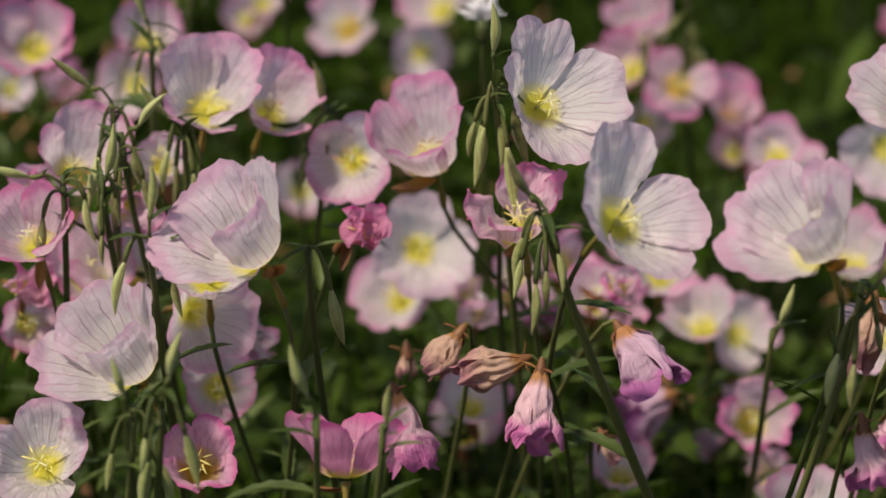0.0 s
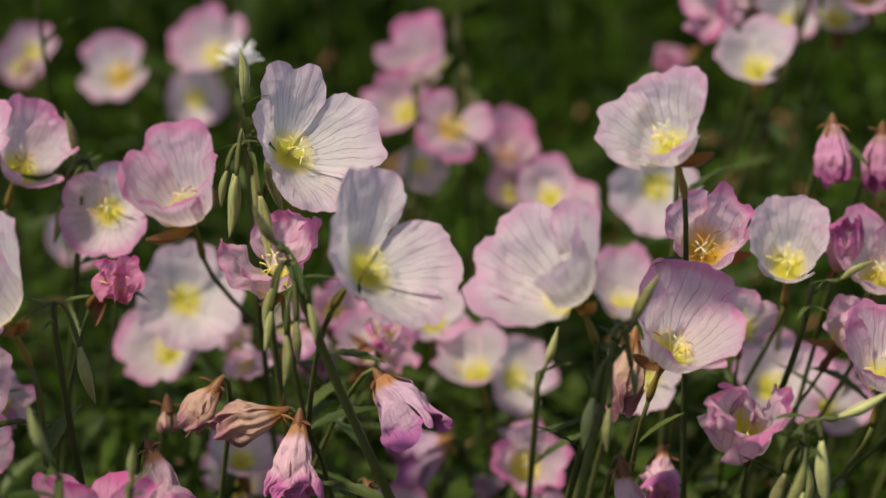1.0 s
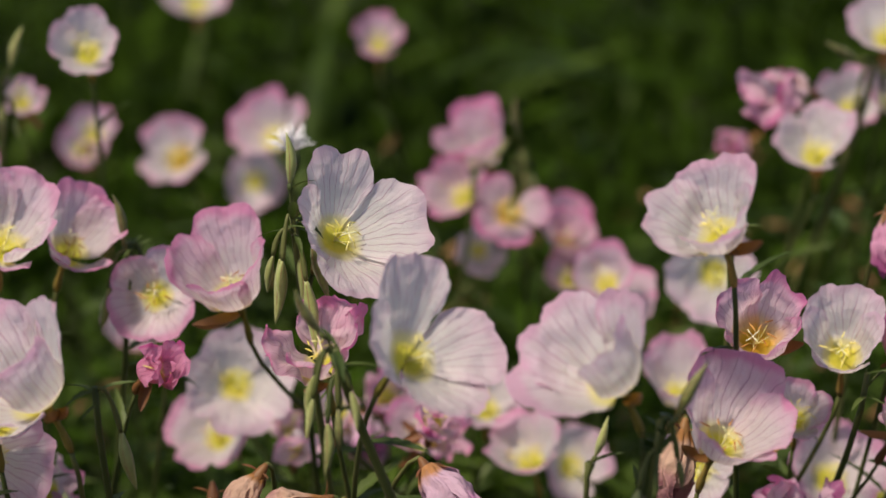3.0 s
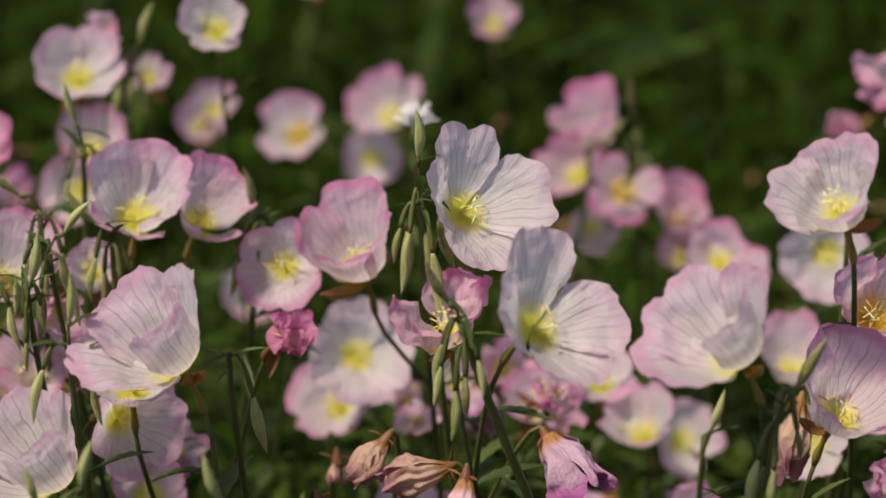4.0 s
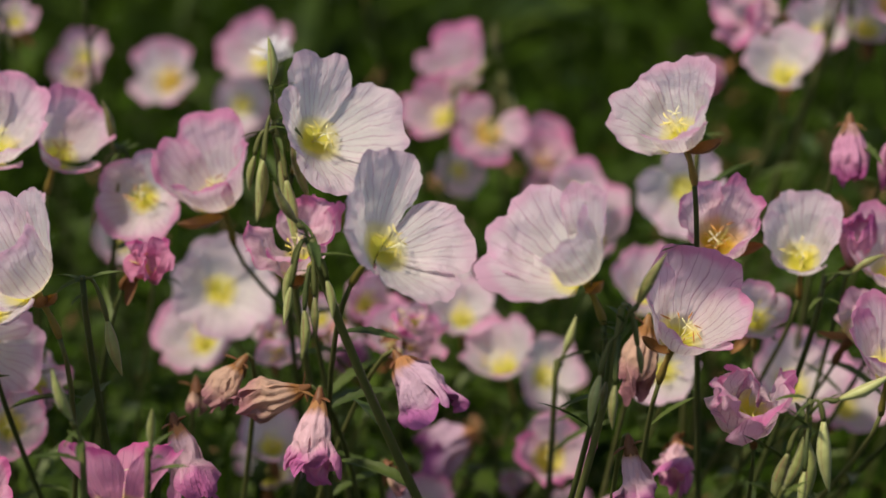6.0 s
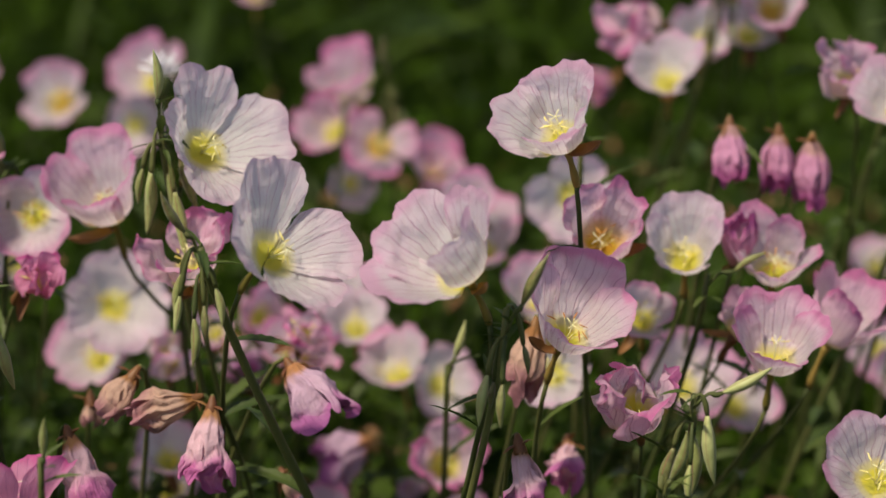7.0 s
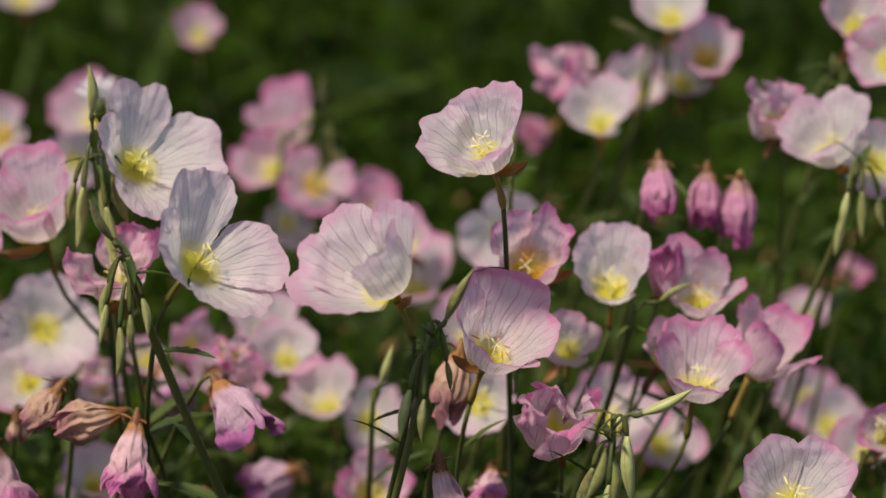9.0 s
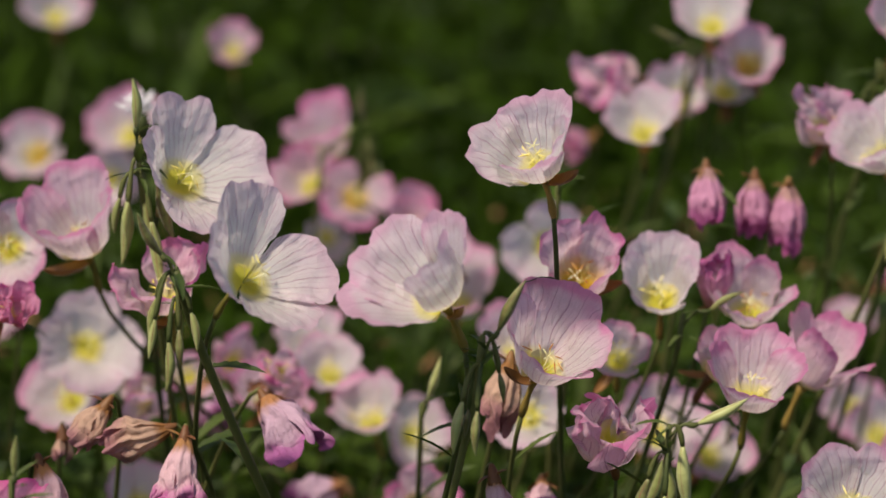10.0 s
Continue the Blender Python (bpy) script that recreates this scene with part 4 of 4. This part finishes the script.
crumpled(-0.032, 1.292, 0.531, width=0.0286, az=1, el=40, pink=.6, seed=41)
budstem(-0.016, 1.287, 0.522, n=4, reach=110, up=1, lean=20, seed=25)
budstem(-0.040, 1.102, 0.517, n=2, reach=90, up=1, lean=-12, seed=26)
budstem(-0.059, 1.041, 0.502, n=2, reach=90, up=1, lean=-48, seed=27)
budstem(0.285, 0.790, 0.411, n=1, reach=120, up=1, lean=14, seed=52)
crumpled(0.181, 1.055, 0.392, width=0.0271, az=2, el=40, pink=.7, seed=43)
crumpled(0.126, 1.197, 0.344, width=0.0223, az=-5, el=30, pink=.6, seed=44)
primrose(0.154, 1.192, 0.352, width=0.0223, az=-26, el=40, cup=46, pink=.5, rot=10)
primrose(-0.077, 1.071, 0.405, width=0.0464, az=18, el=48, cup=40, pink=.5, rot=20)
crumpled(-0.105, 1.053, 0.407, width=0.0295, az=14, el=40, pink=.8, seed=61)
crumpled(-0.100, 1.087, 0.444, width=0.0300, az=-7, el=40, pink=.7, seed=62)
primrose(-0.038, 1.089, 0.455, width=0.0302, az=0, el=40, cup=36, pink=.3, rot=20)

wilted(0.378, 0.970, 0.441, length=0.0290, az=10, el=72, tone=3, seed=51, skirt=0, state="standing furled and closed on its stem")
crumpled(0.374, 0.950, 0.412, width=0.0330, az=30, el=50, pink=.74, seed=52)
wilted(0.226, 1.120, 0.308, length=0.0330, az=-80, el=-20, tone=2, seed=53, skirt=.4)
crumpled(0.263, 1.200, 0.242, width=0.0330, az=0, el=30, pink=.60, seed=54)
crumpled(0.279, 1.200, 0.272, width=0.0300, az=20, el=20, pink=.70, seed=55)
primrose(0.195, 1.100, 0.268, width=0.0400, az=-10, el=60, cup=48, pink=.60, rot=20)
primrose(0.262, 0.985, 0.292, width=0.0520, az=-10, el=66, cup=44, pink=.42, rot=45)
crumpled(0.290, 1.150, 0.240, width=0.0340, az=-20, el=40, pink=.62, seed=56)
crumpled(0.180, 1.210, 0.352, width=0.0380, az=10, el=30, pink=.66, seed=58)
primrose(0.228, 1.215, 0.356, width=0.0440, az=-20, el=55, cup=42, pink=.48, rot=30, anther=1)
primrose(0.555, 1.160, 0.300, width=0.0420, az=-20, el=40, cup=40, pink=.48, rot=15)
crumpled(-0.003, 1.090, 0.358, width=0.0400, az=-10, el=30, pink=.60, seed=59)
primrose(0.120, 1.160, 0.272, width=0.0430, az=-5, el=60, cup=46, pink=.58, rot=35)
crumpled(0.178, 1.260, 0.300, width=0.0320, az=0, el=30, pink=.58, seed=60)
crumpled(0.191, 1.130, 0.358, width=0.0340, az=30, el=25, pink=.66, seed=63)
wilted(0.169, 1.250, 0.330, length=0.0300, az=20, el=-50, tone=2, seed=64, skirt=.4)
primrose(0.512, 1.010, 0.336, width=0.0400, az=-40, el=50, cup=44, pink=.62, rot=10)


# ---- undergrowth ----
def leaf_field(name, number, area, heights, sizes, slim, mat, seed, label, lie=0.6, bias=1.0, teeth=False):
    """Many small bent leaves as one sheet of growth."""
    rs = np.random.RandomState(seed)
    x = rs.uniform(area[0], area[1], number)
    y = area[2] + (area[3] - area[2]) * rs.uniform(0, 1, number) ** bias
    # the growth thins out unevenly at its borders
    cx, cy = (area[0] + area[1]) / 2, (area[2] + area[3]) / 2
    x = cx + (x - cx) * (rs.uniform(0.9, 1.1, number) + 0.9 * rs.uniform(0, 1, number) ** 5)
    y = np.where(rs.uniform(0, 1, number) < 0.22, y + rs.normal(0, 0.20, number), y)
    if area[2] > 0.4:
        y = np.where(y < 0.55, 1.1 - y, y)
    patch = np.array([noise.noise(Vector((a * 3.1, b * 3.1, seed))) for a, b in zip(x, y)])
    z = (heights[0] + (heights[1] - heights[0]) * rs.uniform(0, 1, number) ** 0.8) * (1 + 0.38 * patch)
    l = rs.uniform(sizes[0], sizes[1], number)
    az = rs.uniform(0, 2 * np.pi, number)
    el = rs.normal(lie, 0.45, number)
    d = np.stack([np.cos(az) * np.cos(el), np.sin(az) * np.cos(el), np.sin(el)], 1)
    s = np.stack([-np.sin(az), np.cos(az), rs.normal(0, 0.3, number)], 1)
    s /= np.linalg.norm(s, axis=1)[:, None]
    up = np.cross(s, d)
    w = l * slim * rs.uniform(0.7, 1.3, number)
    base = np.stack([x, y, np.maximum(z, 0.005)], 1)
    prof = ((0.0, 0.12), (0.3, 0.85), (0.6, 1.0), (0.82, 0.6), (1.0, 0.04))
    if teeth:
        prof = ((0.0, 0.08), (0.18, 0.62), (0.27, 0.36), (0.46, 1.0), (0.55, 0.55), (0.74, 0.82), (0.82, 0.38), (1.0, 0.04))
    droop = rs.uniform(0.1, 0.5, number)
    cols = []
    for t, k in prof:
        mid = base + d * (l * t)[:, None] - np.array([0, 0, 1.0]) * (droop * l * t * t)[:, None]
        off = s * (w * k * 0.5)[:, None]
        ridge = up * (w * k * 0.16)[:, None]
        cols += [mid - off + ridge, mid - ridge * 0.4, mid + off + ridge]
    verts = np.stack(cols, 1).reshape(-1, 3)
    faces = []
    for i in range(len(prof) - 1):
        for j in range(2):
            faces.append((i * 3 + j, i * 3 + j + 1, i * 3 + j + 4, i * 3 + j + 3))
    faces = (np.arange(number)[:, None, None] * (3 * len(prof)) + np.array(faces)[None]).reshape(-1, 4)
    me = bpy.data.meshes.new(name)
    me.from_pydata(verts, [], faces.tolist())
    me.polygons.foreach_set("use_smooth", np.ones(len(faces), dtype=bool))
    me.materials.append(mat)
    me.update()
    return tagged(new(name, me), label, "foliage", "", "stuff")


leaf_field("undergrowth", 15000, (-0.75, 1.1, 0.62, 2.1), (0.0, 0.25), (0.018, 0.050), 0.40, UNDER, 3, "dense dark green toothed leaves beneath the flowers", 0.6, 1.0, True)
leaf_field("undergrowth", 3600, (-0.5, 0.9, 1.0, 1.9), (0.08, 0.25), (0.022, 0.045), 0.42, FRESH, 4, "fresh green toothed leaves between the flower stems", 0.5, 1.0, True)
leaf_field("undergrowth", 15000, (-1.4, 2.2, 2.0, 4.6), (0.0, 0.24), (0.03, 0.09), 0.30, BLADE, 5, "dense green leaves behind the flower bed")
leaf_field("undergrowth", 2600, (-0.28, 0.72, 1.0, 1.7), (0.16, 0.25), (0.020, 0.046), 0.30, FRESH, 21, "narrow green toothed leaves along the flower stems", 0.35, 1.0, True)
leaf_field("grass", 340, (-0.9, 1.5, 1.9, 3.6), (0.06, 0.26), (0.10, 0.26), 0.11, FRESH, 23, "broad pale green grass blades arching behind the flowers", 0.7)
leaf_field("grass", 5000, (-0.8, 1.2, 0.6, 2.4), (0.0, 0.20), (0.06, 0.16), 0.05, BLADE, 7, "thin green grass blades and stalks among the flowers", 1.25)
leaf_field("grass", 14000, (-4.0, 5.5, 2.4, 9.0), (0.0, 0.12), (0.10, 0.28), 0.07, BLADE, 9, "long green grass behind the flower bed", 1.1, 1.3)
leaf_field("grass", 22000, (-4.5, 5.0, -3.6, 2.7), (0.0, 0.05), (0.06, 0.16), 0.07, BLADE, 13, "short green grass around the flower bed", 1.0)
leaf_field("dry_litter", 1100, (-0.7, 1.0, 0.7, 2.0), (0.05, 0.30), (0.012, 0.03), 0.30, DRY, 11, "dry brown withered leaves and stalks low among stems", 0.3)
